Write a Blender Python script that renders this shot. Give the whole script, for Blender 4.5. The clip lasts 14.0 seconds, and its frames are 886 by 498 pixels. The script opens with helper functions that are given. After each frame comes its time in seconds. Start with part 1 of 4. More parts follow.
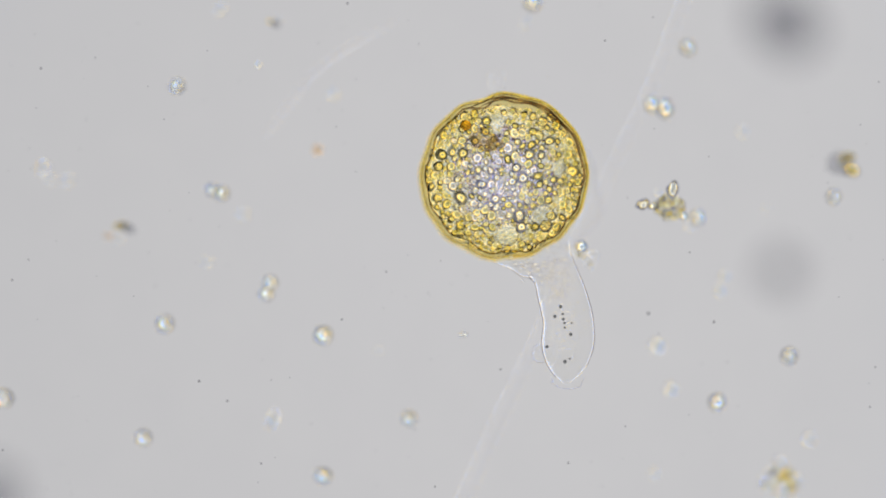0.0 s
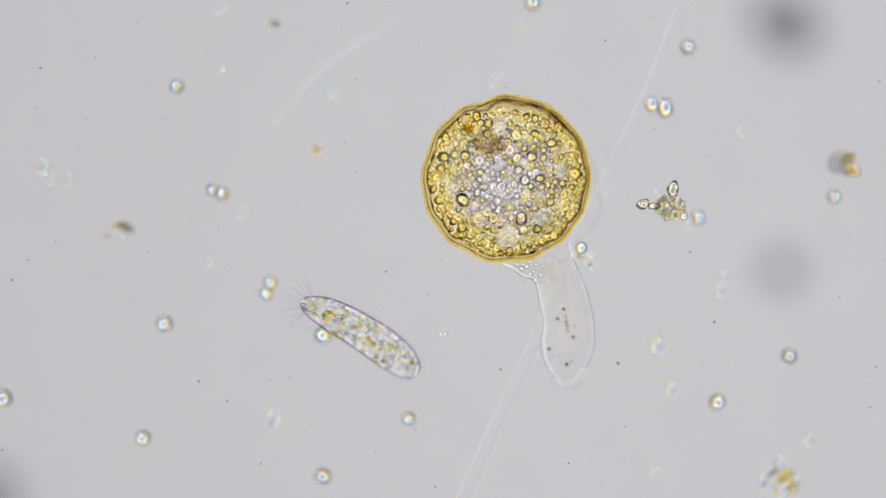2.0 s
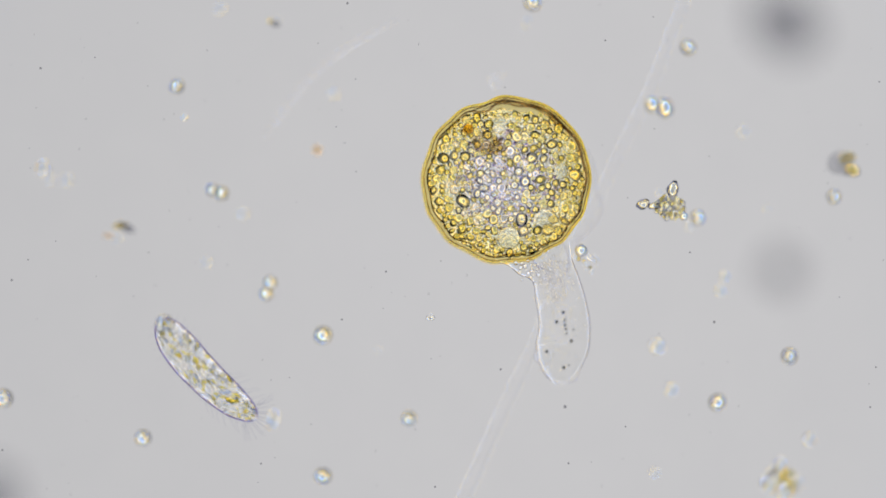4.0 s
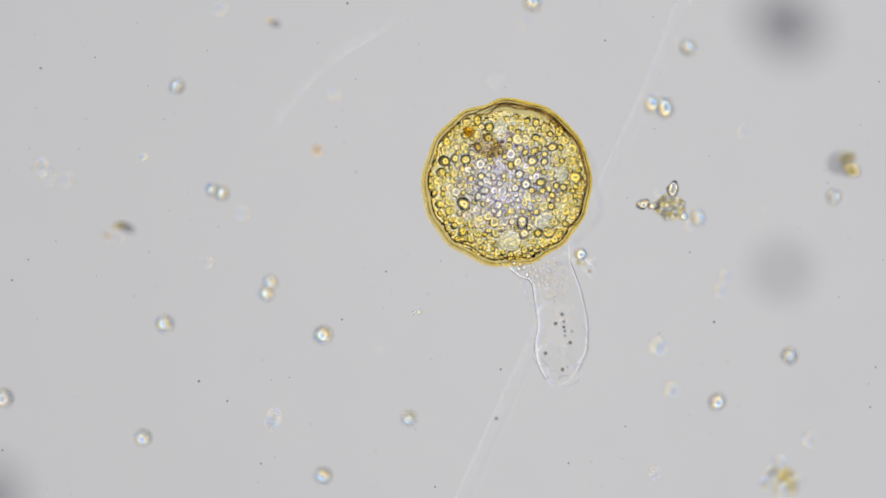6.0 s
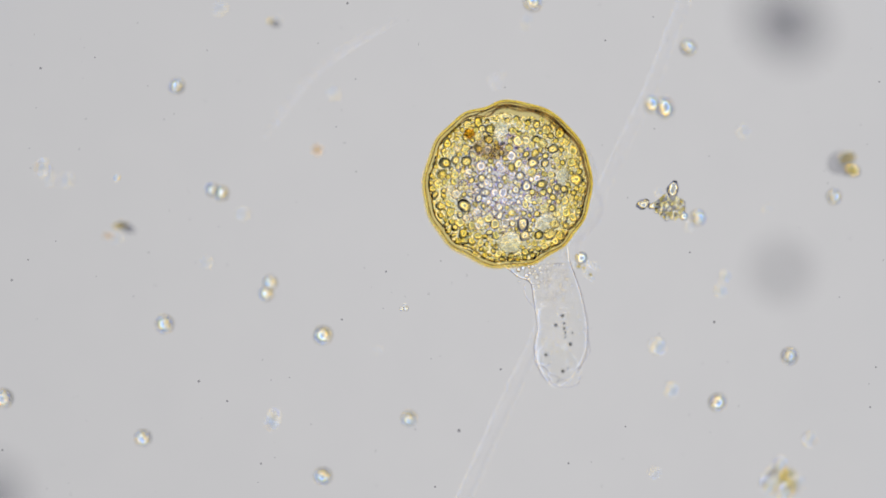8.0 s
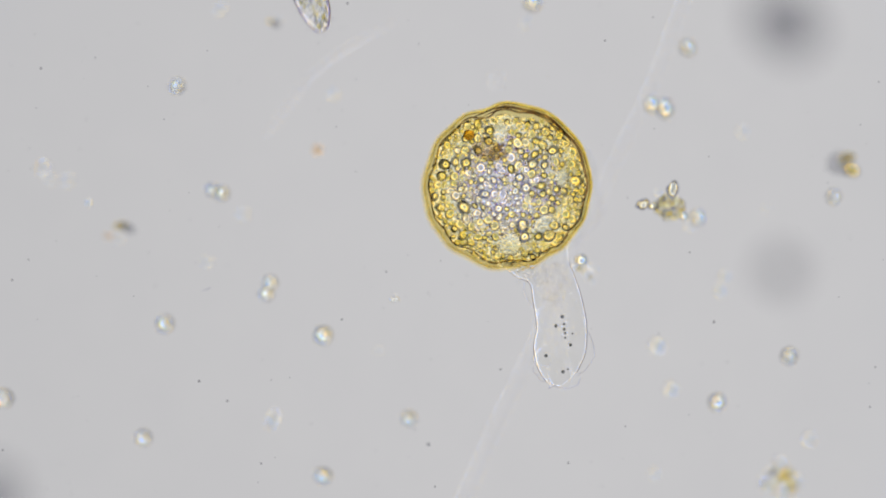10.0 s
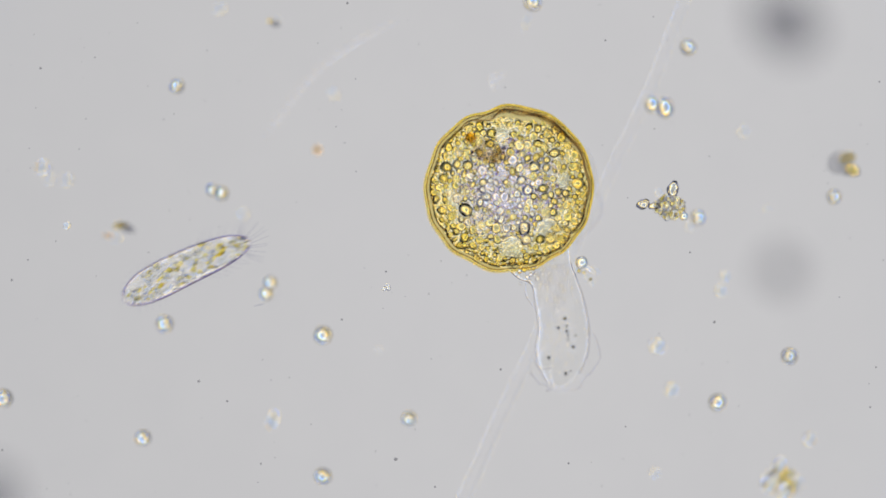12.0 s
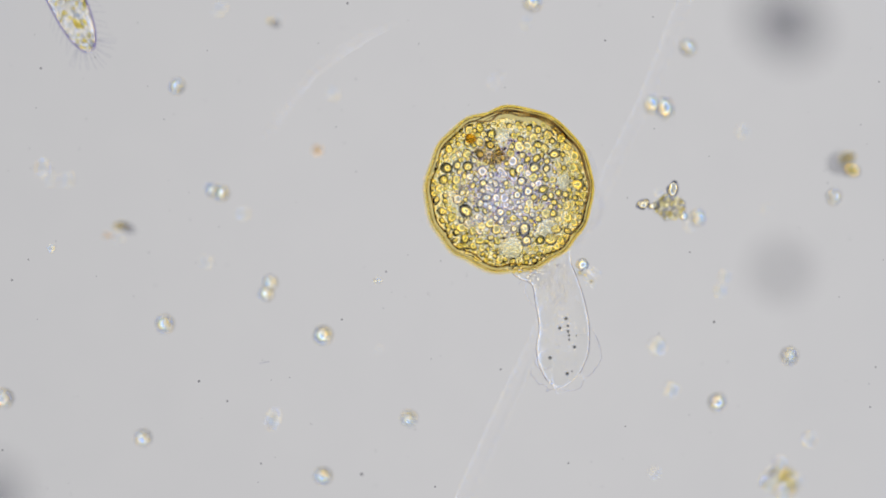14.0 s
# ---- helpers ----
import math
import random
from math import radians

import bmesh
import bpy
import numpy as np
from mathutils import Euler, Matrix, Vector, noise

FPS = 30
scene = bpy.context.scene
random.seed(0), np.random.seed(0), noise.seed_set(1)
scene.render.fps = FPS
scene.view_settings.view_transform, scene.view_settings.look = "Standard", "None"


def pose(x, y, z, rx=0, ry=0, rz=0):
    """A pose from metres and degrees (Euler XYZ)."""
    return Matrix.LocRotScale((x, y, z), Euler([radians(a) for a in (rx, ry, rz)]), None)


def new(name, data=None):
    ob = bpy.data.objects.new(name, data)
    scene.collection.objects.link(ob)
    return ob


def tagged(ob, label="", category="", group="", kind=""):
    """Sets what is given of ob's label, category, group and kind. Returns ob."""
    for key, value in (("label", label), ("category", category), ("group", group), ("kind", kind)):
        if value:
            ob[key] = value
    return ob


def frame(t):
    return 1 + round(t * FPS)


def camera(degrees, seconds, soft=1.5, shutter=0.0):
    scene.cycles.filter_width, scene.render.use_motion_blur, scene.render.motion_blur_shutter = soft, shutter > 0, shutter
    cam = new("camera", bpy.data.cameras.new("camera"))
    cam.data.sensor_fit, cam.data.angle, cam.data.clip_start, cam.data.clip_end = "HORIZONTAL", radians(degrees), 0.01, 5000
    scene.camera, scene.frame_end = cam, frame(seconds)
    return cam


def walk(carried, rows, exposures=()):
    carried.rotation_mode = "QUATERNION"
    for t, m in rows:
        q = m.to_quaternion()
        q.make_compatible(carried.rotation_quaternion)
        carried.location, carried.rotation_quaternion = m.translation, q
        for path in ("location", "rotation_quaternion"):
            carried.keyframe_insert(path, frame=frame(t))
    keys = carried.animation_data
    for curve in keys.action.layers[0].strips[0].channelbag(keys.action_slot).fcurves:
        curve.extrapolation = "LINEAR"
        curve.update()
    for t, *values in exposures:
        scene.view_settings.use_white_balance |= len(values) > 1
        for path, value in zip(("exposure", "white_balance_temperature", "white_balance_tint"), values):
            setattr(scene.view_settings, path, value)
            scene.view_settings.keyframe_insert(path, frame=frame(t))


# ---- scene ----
# The field under a microscope, drawn a thousand times larger: one millimetre here is one micrometre there.
MM = 0.001
FIELD = 4.0
RANGE = 7.633

cam = camera(FIELD, 14.0, 1.75, 0.4)
cam.data.dof.use_dof = True
cam.data.dof.focus_distance = RANGE
cam.data.dof.aperture_fstop = 0.34

# The height of the plane in focus, in mm, as the fine focus is turned.
FOCUS = [(0.0, 33.5), (0.5, 33.5), (1.0, 33), (1.3, 26), (2.0, 24), (3.2, 24.5), (4.2, 27), (5.3, 31), (6.0, 28.5), (7.0, 27.5), (8.2, 26.5),
         (9.3, 30), (10.3, 34), (11.0, 33.5), (11.2, 29.5), (11.5, 26), (12.0, 24.5), (13.0, 25), (13.5, 27), (14.0, 30)]
walk(cam, [(t, pose(0, 0, RANGE + h * MM)) for t, h in FOCUS])

# ---- world and light ----
# A violet glow all round is added, to tint the dark rims of clear bodies.
world = bpy.data.worlds.new("violet_surround")
scene.world = world
world.use_nodes = True
world.node_tree.nodes["Background"].inputs[0].default_value = (0.52, 0.55, 1.0, 1)
world.node_tree.nodes["Background"].inputs[1].default_value = 0.46
scene.view_settings.exposure = 0.0


# ---- materials ----
def blank(name):
    m = bpy.data.materials.new(name)
    m.use_nodes = True
    t = m.node_tree
    t.nodes.clear()
    out = t.nodes.new("ShaderNodeOutputMaterial")
    return m, t, out


def ramp(t, fac, stops):
    r = t.nodes.new("ShaderNodeValToRGB")
    e = r.color_ramp.elements
    while len(e) < len(stops):
        e.new(0.5)
    for i, (p, c) in enumerate(stops):
        e[i].position, e[i].color = p, (*c, 1)
    t.links.new(fac, r.inputs[0])
    return r.outputs[0]


def grain(t, scale, detail=3.0, rough=0.55):
    co = t.nodes.new("ShaderNodeTexCoord")
    n = t.nodes.new("ShaderNodeTexNoise")
    n.inputs["Scale"].default_value, n.inputs["Detail"].default_value, n.inputs["Roughness"].default_value = scale, detail, rough
    t.links.new(co.outputs["Object"], n.inputs["Vector"])
    return n.outputs["Fac"]


def relief(t, fac, strength, depth):
    b = t.nodes.new("ShaderNodeBump")
    b.inputs["Strength"].default_value, b.inputs["Distance"].default_value = strength, depth
    t.links.new(fac, b.inputs["Height"])
    return b.outputs["Normal"]


def clear(name, ior, low, high, scale=200.0, bump=0.0, by_object=False, veil=0.0, fringe=0.0, tone=1.0):
    """A clear body that bends the light; its tint wanders between two colours. veil: the share of light that passes
    unbent.
    fringe: how strongly the lens's colour fringe is painted onto its two sides, amber and blue, more for bodies far
    from the optical axis; tone: how deep those tints are."""
    m, t, out = blank(name)
    if by_object:
        fac = t.nodes.new("ShaderNodeObjectInfo").outputs["Random"]
        tint = ramp(t, fac, [(0.0, low), (1.0, high)])
    else:
        tint = ramp(t, grain(t, scale), [(0.3, low), (0.7, high)])
    nor = relief(t, grain(t, scale * 1.7, 1.0), bump, 0.002) if bump else None
    # the optics' lateral colour, painted across the body as a tint
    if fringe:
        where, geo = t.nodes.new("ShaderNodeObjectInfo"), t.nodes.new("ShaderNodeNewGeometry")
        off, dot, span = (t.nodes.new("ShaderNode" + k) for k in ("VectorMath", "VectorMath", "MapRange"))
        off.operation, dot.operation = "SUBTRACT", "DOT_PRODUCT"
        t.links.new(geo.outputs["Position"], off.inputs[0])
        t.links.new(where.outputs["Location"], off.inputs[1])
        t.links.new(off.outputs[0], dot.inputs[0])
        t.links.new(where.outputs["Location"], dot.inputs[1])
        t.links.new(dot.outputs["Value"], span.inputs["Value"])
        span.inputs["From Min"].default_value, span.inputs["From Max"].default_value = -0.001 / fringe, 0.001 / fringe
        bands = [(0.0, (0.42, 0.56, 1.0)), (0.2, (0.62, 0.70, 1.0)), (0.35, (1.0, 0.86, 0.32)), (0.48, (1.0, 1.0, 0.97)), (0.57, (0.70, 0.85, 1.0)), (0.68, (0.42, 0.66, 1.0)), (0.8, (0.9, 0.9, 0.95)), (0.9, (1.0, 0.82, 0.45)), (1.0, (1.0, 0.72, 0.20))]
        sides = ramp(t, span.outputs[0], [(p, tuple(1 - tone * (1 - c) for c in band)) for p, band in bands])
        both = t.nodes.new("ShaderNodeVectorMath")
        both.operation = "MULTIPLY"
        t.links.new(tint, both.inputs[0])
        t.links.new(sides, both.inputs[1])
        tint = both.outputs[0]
    r = t.nodes.new("ShaderNodeBsdfRefraction")
    r.inputs["Roughness"].default_value, r.inputs["IOR"].default_value = 0.0, ior
    t.links.new(tint, r.inputs["Color"])
    if nor:
        t.links.new(nor, r.inputs["Normal"])
    last = r.outputs[0]
    if veil:
        tr, mix = t.nodes.new("ShaderNodeBsdfTransparent"), t.nodes.new("ShaderNodeMixShader")
        mix.inputs[0].default_value = veil
        t.links.new(last, mix.inputs[1])
        t.links.new(tr.outputs[0], mix.inputs[2])
        last = mix.outputs[0]
    t.links.new(last, out.inputs[0])
    return m


def stained(name, stops, scale=200.0, detail=4.0):
    """A thin stained wall that lets the light straight through."""
    m, t, out = blank(name)
    r = t.nodes.new("ShaderNodeBsdfTransparent")
    t.links.new(ramp(t, grain(t, scale, detail), stops), r.inputs[0])
    t.links.new(r.outputs[0], out.inputs[0])
    return m


def solid(name, low, high, scale=400.0, see=0.0):
    """An opaque or half-opaque grain."""
    m, t, out = blank(name)
    p = t.nodes.new("ShaderNodeBsdfPrincipled")
    p.inputs["Roughness"].default_value = 0.6
    t.links.new(ramp(t, grain(t, scale), [(0.3, low), (0.7, high)]), p.inputs["Base Color"])
    if see:
        tr, mix = t.nodes.new("ShaderNodeBsdfTransparent"), t.nodes.new("ShaderNodeMixShader")
        mix.inputs[0].default_value = see
        t.links.new(p.outputs[0], mix.inputs[1])
        t.links.new(tr.outputs[0], mix.inputs[2])
        t.links.new(mix.outputs[0], out.inputs[0])
    else:
        t.links.new(p.outputs[0], out.inputs[0])
    return m


def lit_glass():
    """The condenser's lit face: even in the middle, with a brighter, coloured ring added towards the rim, beyond the
    field, for clear bodies to catch.
    """
    m, t, out = blank("condenser_light")
    co, ln = t.nodes.new("ShaderNodeTexCoord"), t.nodes.new("ShaderNodeVectorMath")
    ln.operation = "LENGTH"
    t.links.new(co.outputs["Object"], ln.inputs[0])
    sc = t.nodes.new("ShaderNodeMath")
    sc.operation = "MULTIPLY"
    sc.inputs[1].default_value = 1 / LIGHT_R
    t.links.new(ln.outputs["Value"], sc.inputs[0])
    # stops past 0.42 are the added ring; it brightens and tints bead cores
    col = ramp(t, sc.outputs[0], [(0.0, (0.201, 0.199, 0.203)), (0.20, (0.197, 0.195, 0.198)), (0.34, (0.180, 0.179, 0.182)), (0.42, (0.190, 0.193, 0.201)), (0.47, (0.20, 0.36, 0.80)), (0.53, (0.38, 0.58, 1.0)),
                                  (0.58, (0.84, 0.72, 0.46)), (0.65, (0.92, 0.68, 0.15)), (0.74, (0.66, 0.47, 0.11)), (0.82, (0.22, 0.165, 0.06)), (0.92, (0.14, 0.135, 0.12)), (1.0, (0.12, 0.14, 0.19))])
    sep, fall, mul = t.nodes.new("ShaderNodeSeparateXYZ"), t.nodes.new("ShaderNodeMapRange"), t.nodes.new("ShaderNodeMath")
    t.links.new(co.outputs["Object"], sep.inputs[0])
    t.links.new(sep.outputs["X"], fall.inputs["Value"])
    for k, v in (("From Min", -0.6), ("From Max", 0.1), ("To Min", 0.93), ("To Max", 1.0)):
        fall.inputs[k].default_value = v
    mul.operation = "MULTIPLY"
    mul.inputs[1].default_value = 3.0
    t.links.new(fall.outputs[0], mul.inputs[0])
    e = t.nodes.new("ShaderNodeEmission")
    t.links.new(mul.outputs[0], e.inputs[1])
    t.links.new(col, e.inputs[0])
    t.links.new(e.outputs[0], out.inputs[0])
    return m


def shell_wall():
    """The shell's stain: strongest towards the rim, paler over the crown, with blotches."""
    m, t, out = blank("amber_shell")
    co, ln = t.nodes.new("ShaderNodeTexCoord"), t.nodes.new("ShaderNodeVectorMath")
    ln.operation = "LENGTH"
    flat = t.nodes.new("ShaderNodeVectorMath")
    flat.operation = "MULTIPLY"
    flat.inputs[1].default_value = (1, 1, 0)
    t.links.new(co.outputs["Object"], flat.inputs[0])
    t.links.new(flat.outputs[0], ln.inputs[0])
    mix = t.nodes.new("ShaderNodeMath")
    mix.operation = "MULTIPLY_ADD"
    mix.inputs[1].default_value = 18.0
    t.links.new(ln.outputs["Value"], mix.inputs[0])
    blot = t.nodes.new("ShaderNodeMath")
    blot.operation = "MULTIPLY_ADD"
    blot.inputs[1].default_value, blot.inputs[2].default_value = 0.6, -0.3
    t.links.new(grain(t, 110.0, 5.0), blot.inputs[0])
    t.links.new(blot.outputs[0], mix.inputs[2])
    r = t.nodes.new("ShaderNodeBsdfTransparent")
    t.links.new(ramp(t, mix.outputs[0], [(0.25, (0.998, 0.992, 0.98)), (0.6, (0.990, 0.972, 0.875)), (0.95, (0.981, 0.935, 0.72))]), r.inputs[0])
    t.links.new(r.outputs[0], out.inputs[0])
    return m


LIGHT_R, LIGHT_Z = 2.6, -6.0
GLASS = clear("slide_glass", 1.14, (0.984, 0.984, 0.987), (1.0, 1.0, 1.0), 28.0)
BLACK = solid("black_metal", (0.02, 0.02, 0.02), (0.04, 0.04, 0.04), 20.0)
# the beads' amber and blue sides are the lens's colour fringe, painted on
BEAD = clear("glassy_bead", 1.18, (0.97, 0.97, 0.98), (1.0, 1.0, 0.98), 300.0, veil=0.2, fringe=1.0, tone=0.78)
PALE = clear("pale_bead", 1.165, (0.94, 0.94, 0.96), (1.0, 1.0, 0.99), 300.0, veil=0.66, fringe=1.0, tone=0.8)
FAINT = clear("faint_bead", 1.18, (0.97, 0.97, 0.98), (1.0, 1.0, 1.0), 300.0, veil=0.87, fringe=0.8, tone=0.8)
AMBER = clear("amber_bead", 1.22, (0.95, 0.84, 0.42), (1.0, 0.93, 0.62), 250.0)
ORANGE = clear("orange_oil", 1.14, (1.0, 0.70, 0.20), (1.0, 0.84, 0.40), 250.0)
HAZE = solid("grey_haze", (0.10, 0.11, 0.15), (0.22, 0.21, 0.20), 160.0, 0.9)
TAN = clear("tan_crumb", 1.08, (0.76, 0.63, 0.28), (0.95, 0.87, 0.56), 200.0, veil=0.3)
RUST = clear("rust_grain", 1.16, (0.86, 0.62, 0.36), (0.98, 0.84, 0.62), 250.0, veil=0.45)
KERNEL = clear("seed_kernel", 1.28, (0.66, 0.68, 0.70), (0.98, 0.98, 0.90), 220.0, 0.4)
GLINT = clear("clear_crystal", 1.14, (0.94, 0.95, 0.96), (1.0, 1.0, 1.0), 300.0, veil=0.1)
OLIVE = clear("olive_crumb", 1.28, (0.66, 0.62, 0.34), (0.98, 0.94, 0.68), 250.0, by_object=True)
DUST = solid("dark_dust", (0.05, 0.05, 0.055), (0.12, 0.115, 0.11), 500.0, 0.66)
MOTE = solid("faint_mote", (0.12, 0.12, 0.12), (0.3, 0.29, 0.28), 500.0, 0.75)
# the blue cast is the lens's lateral colour, put into the crumb's own
SOOT = solid("soot", (0.04, 0.05, 0.08), (0.10, 0.11, 0.15), 300.0, 0.7)
LINT = solid("grey_lint", (0.10, 0.10, 0.11), (0.16, 0.15, 0.16), 60.0, 0.6)
HYALINE = clear("hyaline_thread", 1.2, (0.99, 0.985, 0.99), (1.0, 1.0, 1.0), 120.0, veil=0.6)
SHELL = shell_wall()
RIM = clear("golden_rim", 1.06, (0.97, 0.84, 0.32), (1.0, 0.96, 0.62), 700.0, 0.7)
BROWN = clear("brown_seam", 1.10, (0.42, 0.34, 0.16), (0.94, 0.87, 0.58), 150.0, 0.3)
SEAM = clear("violet_seam", 1.08, (0.50, 0.41, 0.38), (0.88, 0.80, 0.66), 150.0, 0.3)
FINE = clear("fine_grain", 1.09, (0.94, 0.92, 0.68), (1.0, 1.0, 0.90), 300.0)
FINE_DARK = clear("fine_olive_grain", 1.24, (0.76, 0.72, 0.54), (0.94, 0.92, 0.74), 300.0)
FINE_GREY = clear("fine_grey_grain", 1.09, (0.74, 0.70, 0.92), (1.0, 1.0, 1.0), 260.0)
FOLD = clear("shell_fold", 1.12, (0.44, 0.38, 0.32), (0.84, 0.77, 0.64), 160.0, 0.2)
PLASM = clear("cytoplasm", 1.08, (0.97, 0.96, 0.88), (1.0, 1.0, 1.0), 170.0)
FROTHY = clear("frothy_cytoplasm", 1.2, (0.93, 0.92, 0.98), (1.0, 1.0, 1.0), 260.0, 0.8)
GRAN = clear("yellow_granule", 1.19, (0.92, 0.89, 0.57), (1.0, 0.98, 0.80), by_object=True)
GREY = clear("grey_granule", 1.175, (0.88, 0.90, 0.86), (1.0, 1.0, 0.98), by_object=True)
OLD_GRAN = clear("dull_granule", 1.13, (0.85, 0.83, 0.58), (0.99, 0.97, 0.84), by_object=True)
OLD_GREY = clear("dull_grey_granule", 1.13, (0.84, 0.84, 0.88), (0.99, 0.98, 1.0), by_object=True)
VACUOLE = clear("vacuole_fluid", 0.95, (0.86, 0.88, 0.92), (1.0, 1.0, 1.0), 600.0, 0.9)
STAIN = stained("brown_stain", [(0.36, (0.74, 0.65, 0.50)), (0.6, (0.97, 0.95, 0.90))], 220.0)
# two tints for the dark refraction line round clear plasm, drawn as tubes
FAINT_EDGE = stained("faint_dark_edge", [(0.3, (0.86, 0.855, 0.885)), (0.7, (0.95, 0.945, 0.965))], 90.0)
DARK_EDGE = stained("plasm_dark_edge", [(0.3, (0.70, 0.69, 0.74)), (0.7, (0.84, 0.835, 0.87))], 90.0)
ECTO = clear("pseudopod_plasm", 1.085, (0.98, 0.98, 0.965), (1.0, 1.0, 1.0), 150.0, 0.05, veil=0.3)
FILM = clear("thin_plasm", 1.085, (0.985, 0.985, 0.98), (1.0, 1.0, 1.0), 150.0, 0.03, veil=0.42)
FROTH = clear("tiny_vesicle", 1.19, (0.98, 0.99, 0.99), (1.0, 1.0, 1.0), by_object=True)
FROTH_FINE = clear("fine_vesicle", 1.13, (0.92, 0.93, 0.95), (1.0, 1.0, 1.0), 300.0)
INK = solid("dark_granule", (0.02, 0.02, 0.015), (0.06, 0.06, 0.03), 900.0, 0.5)
PELLICLE = clear("ciliate_pellicle", 1.155, (0.98, 0.985, 0.97), (1.0, 1.0, 1.0), 250.0, 0.05, veil=0.38)
KINETY = stained("ciliary_row", [(0.3, (0.92, 0.92, 0.96)), (0.7, (0.985, 0.985, 0.99))], 120.0)
ENDO = clear("ciliate_granule", 1.15, (0.86, 0.90, 0.96), (1.0, 1.0, 1.0), by_object=True, veil=0.25)
ENDO_FINE = clear("ciliate_fine_grain", 1.10, (0.93, 0.95, 0.97), (1.0, 1.0, 0.98), 300.0, veil=0.15)
ALGA = clear("swallowed_alga", 1.15, (0.93, 0.87, 0.40), (1.0, 0.96, 0.62), by_object=True, veil=0.15)
HAIR = stained("cilium_plasm", [(0.3, (0.87, 0.87, 0.91)), (0.7, (0.96, 0.96, 0.98))], 200.0)
EDGE_FRINGE = stained("ciliate_edge_fringe", [(0.3, (0.72, 0.69, 0.90)), (0.7, (0.84, 0.82, 0.96))], 120.0)


# ---- building helpers ----
def mesh_of(bm, name, material):
    for f in bm.faces:
        f.smooth = True
    me = bpy.data.meshes.new(name)
    bm.to_mesh(me)
    bm.free()
    me.materials.append(material)
    return me


def part(name, bm, material, parent=None, label="", m=None):
    ob = new(name, mesh_of(bm, name, material))
    ob.parent = parent
    if m is not None:
        ob.matrix_basis = m
    return tagged(ob, label)


def ball(r, seed=0, lump=0.08, shape=(1, 1, 1), subdiv=3, peak=0.0, peak_off=(0, 0)):
    """A lumpy ball of mean radius r mm; peak: how far its underside is drawn to a blunt point, a shape put in to steer
    bright light into the core; the last value: how far that point lies off the middle, which sets the core's amber and
    blue apart.
    """
    bm = bmesh.new()
    bmesh.ops.create_icosphere(bm, subdivisions=subdiv, radius=1.0)
    off = Vector((seed * 3.7, seed * 1.3, -seed * 2.1))
    for v in bm.verts:
        k = 1 + lump * noise.noise(v.co * 1.3 + off) + 0.3 * lump * noise.noise(v.co * 3.1 + off)
        z = v.co.z
        if peak and z < 0:
            ex, ey = peak_off
            dx, dy = v.co.x - ex, v.co.y - ey
            d2, ed = dx * dx + dy * dy + 1e-9, ex * dx + ey * dy
            flat = min(1.0, d2 / (math.sqrt(ed * ed + d2 * (1 - ex * ex - ey * ey)) - ed))
            z = (1 - peak) * z - peak * 1.0 * (1 - math.sqrt(flat * flat + 0.0015)) * 1.08
        v.co = Vector((v.co.x * shape[0], v.co.y * shape[1], z * shape[2])) * (k * r * MM)
    return bm


def loft(rings, closed=True):
    """A skin over equal rings of points, in metres; closed ends."""
    bm = bmesh.new()
    vs = [[bm.verts.new(p) for p in ring] for ring in rings]
    n = len(vs[0])
    for a, b in zip(vs, vs[1:]):
        for i in range(n):
            bm.faces.new((a[i], a[(i + 1) % n], b[(i + 1) % n], b[i]))
    if closed:
        bm.faces.new(vs[0][::-1])
        bm.faces.new(vs[-1])
    bmesh.ops.recalc_face_normals(bm, faces=bm.faces)
    return bm


def curve_points(points, steps):
    """A smooth line through a few points (Catmull-Rom)."""
    ps = [Vector(p) for p in points]
    ps = [ps[0] * 2 - ps[1]] + ps + [ps[-1] * 2 - ps[-2]]
    res = []
    for i in range(1, len(ps) - 2):
        a, b, c, d = ps[i - 1:i + 3]
        for k in range(steps):
            u = k / steps
            res.append(0.5 * (2 * b + (c - a) * u + (2 * a - 5 * b + 4 * c - d) * u * u + (3 * b - a - 3 * c + d) * u ** 3))
    return res + [ps[-2]]


def strand(points, radii, steps=10, sides=10, flat=1.0):
    """A tube along a line in mm; radii at its points, in mm; flat: its height over its width."""
    pos = curve_points(points, steps)
    rad = [p.x for p in curve_points([(r, 0, 0) for r in radii], steps)]
    rings = []
    for i, p in enumerate(pos):
        d = (pos[min(i + 1, len(pos) - 1)] - pos[max(i - 1, 0)]).normalized()
        side = d.cross(Vector((0, 0, 1))).normalized()
        up = side.cross(d)
        rings.append([(p + (side * math.cos(a) + up * math.sin(a) * flat) * max(rad[i], 0.02)) * MM
                      for a in (2 * math.pi * k / sides for k in range(sides))])
    return loft(rings)


def ragged(i, side, ruffle, seed):
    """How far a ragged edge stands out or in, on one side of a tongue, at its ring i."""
    return 1 + ruffle * (noise.noise(Vector((i * 0.35, seed * 5 + side, 0))) + 0.6 * noise.noise(Vector((i * 0.9, seed * 7 + side, 3))))


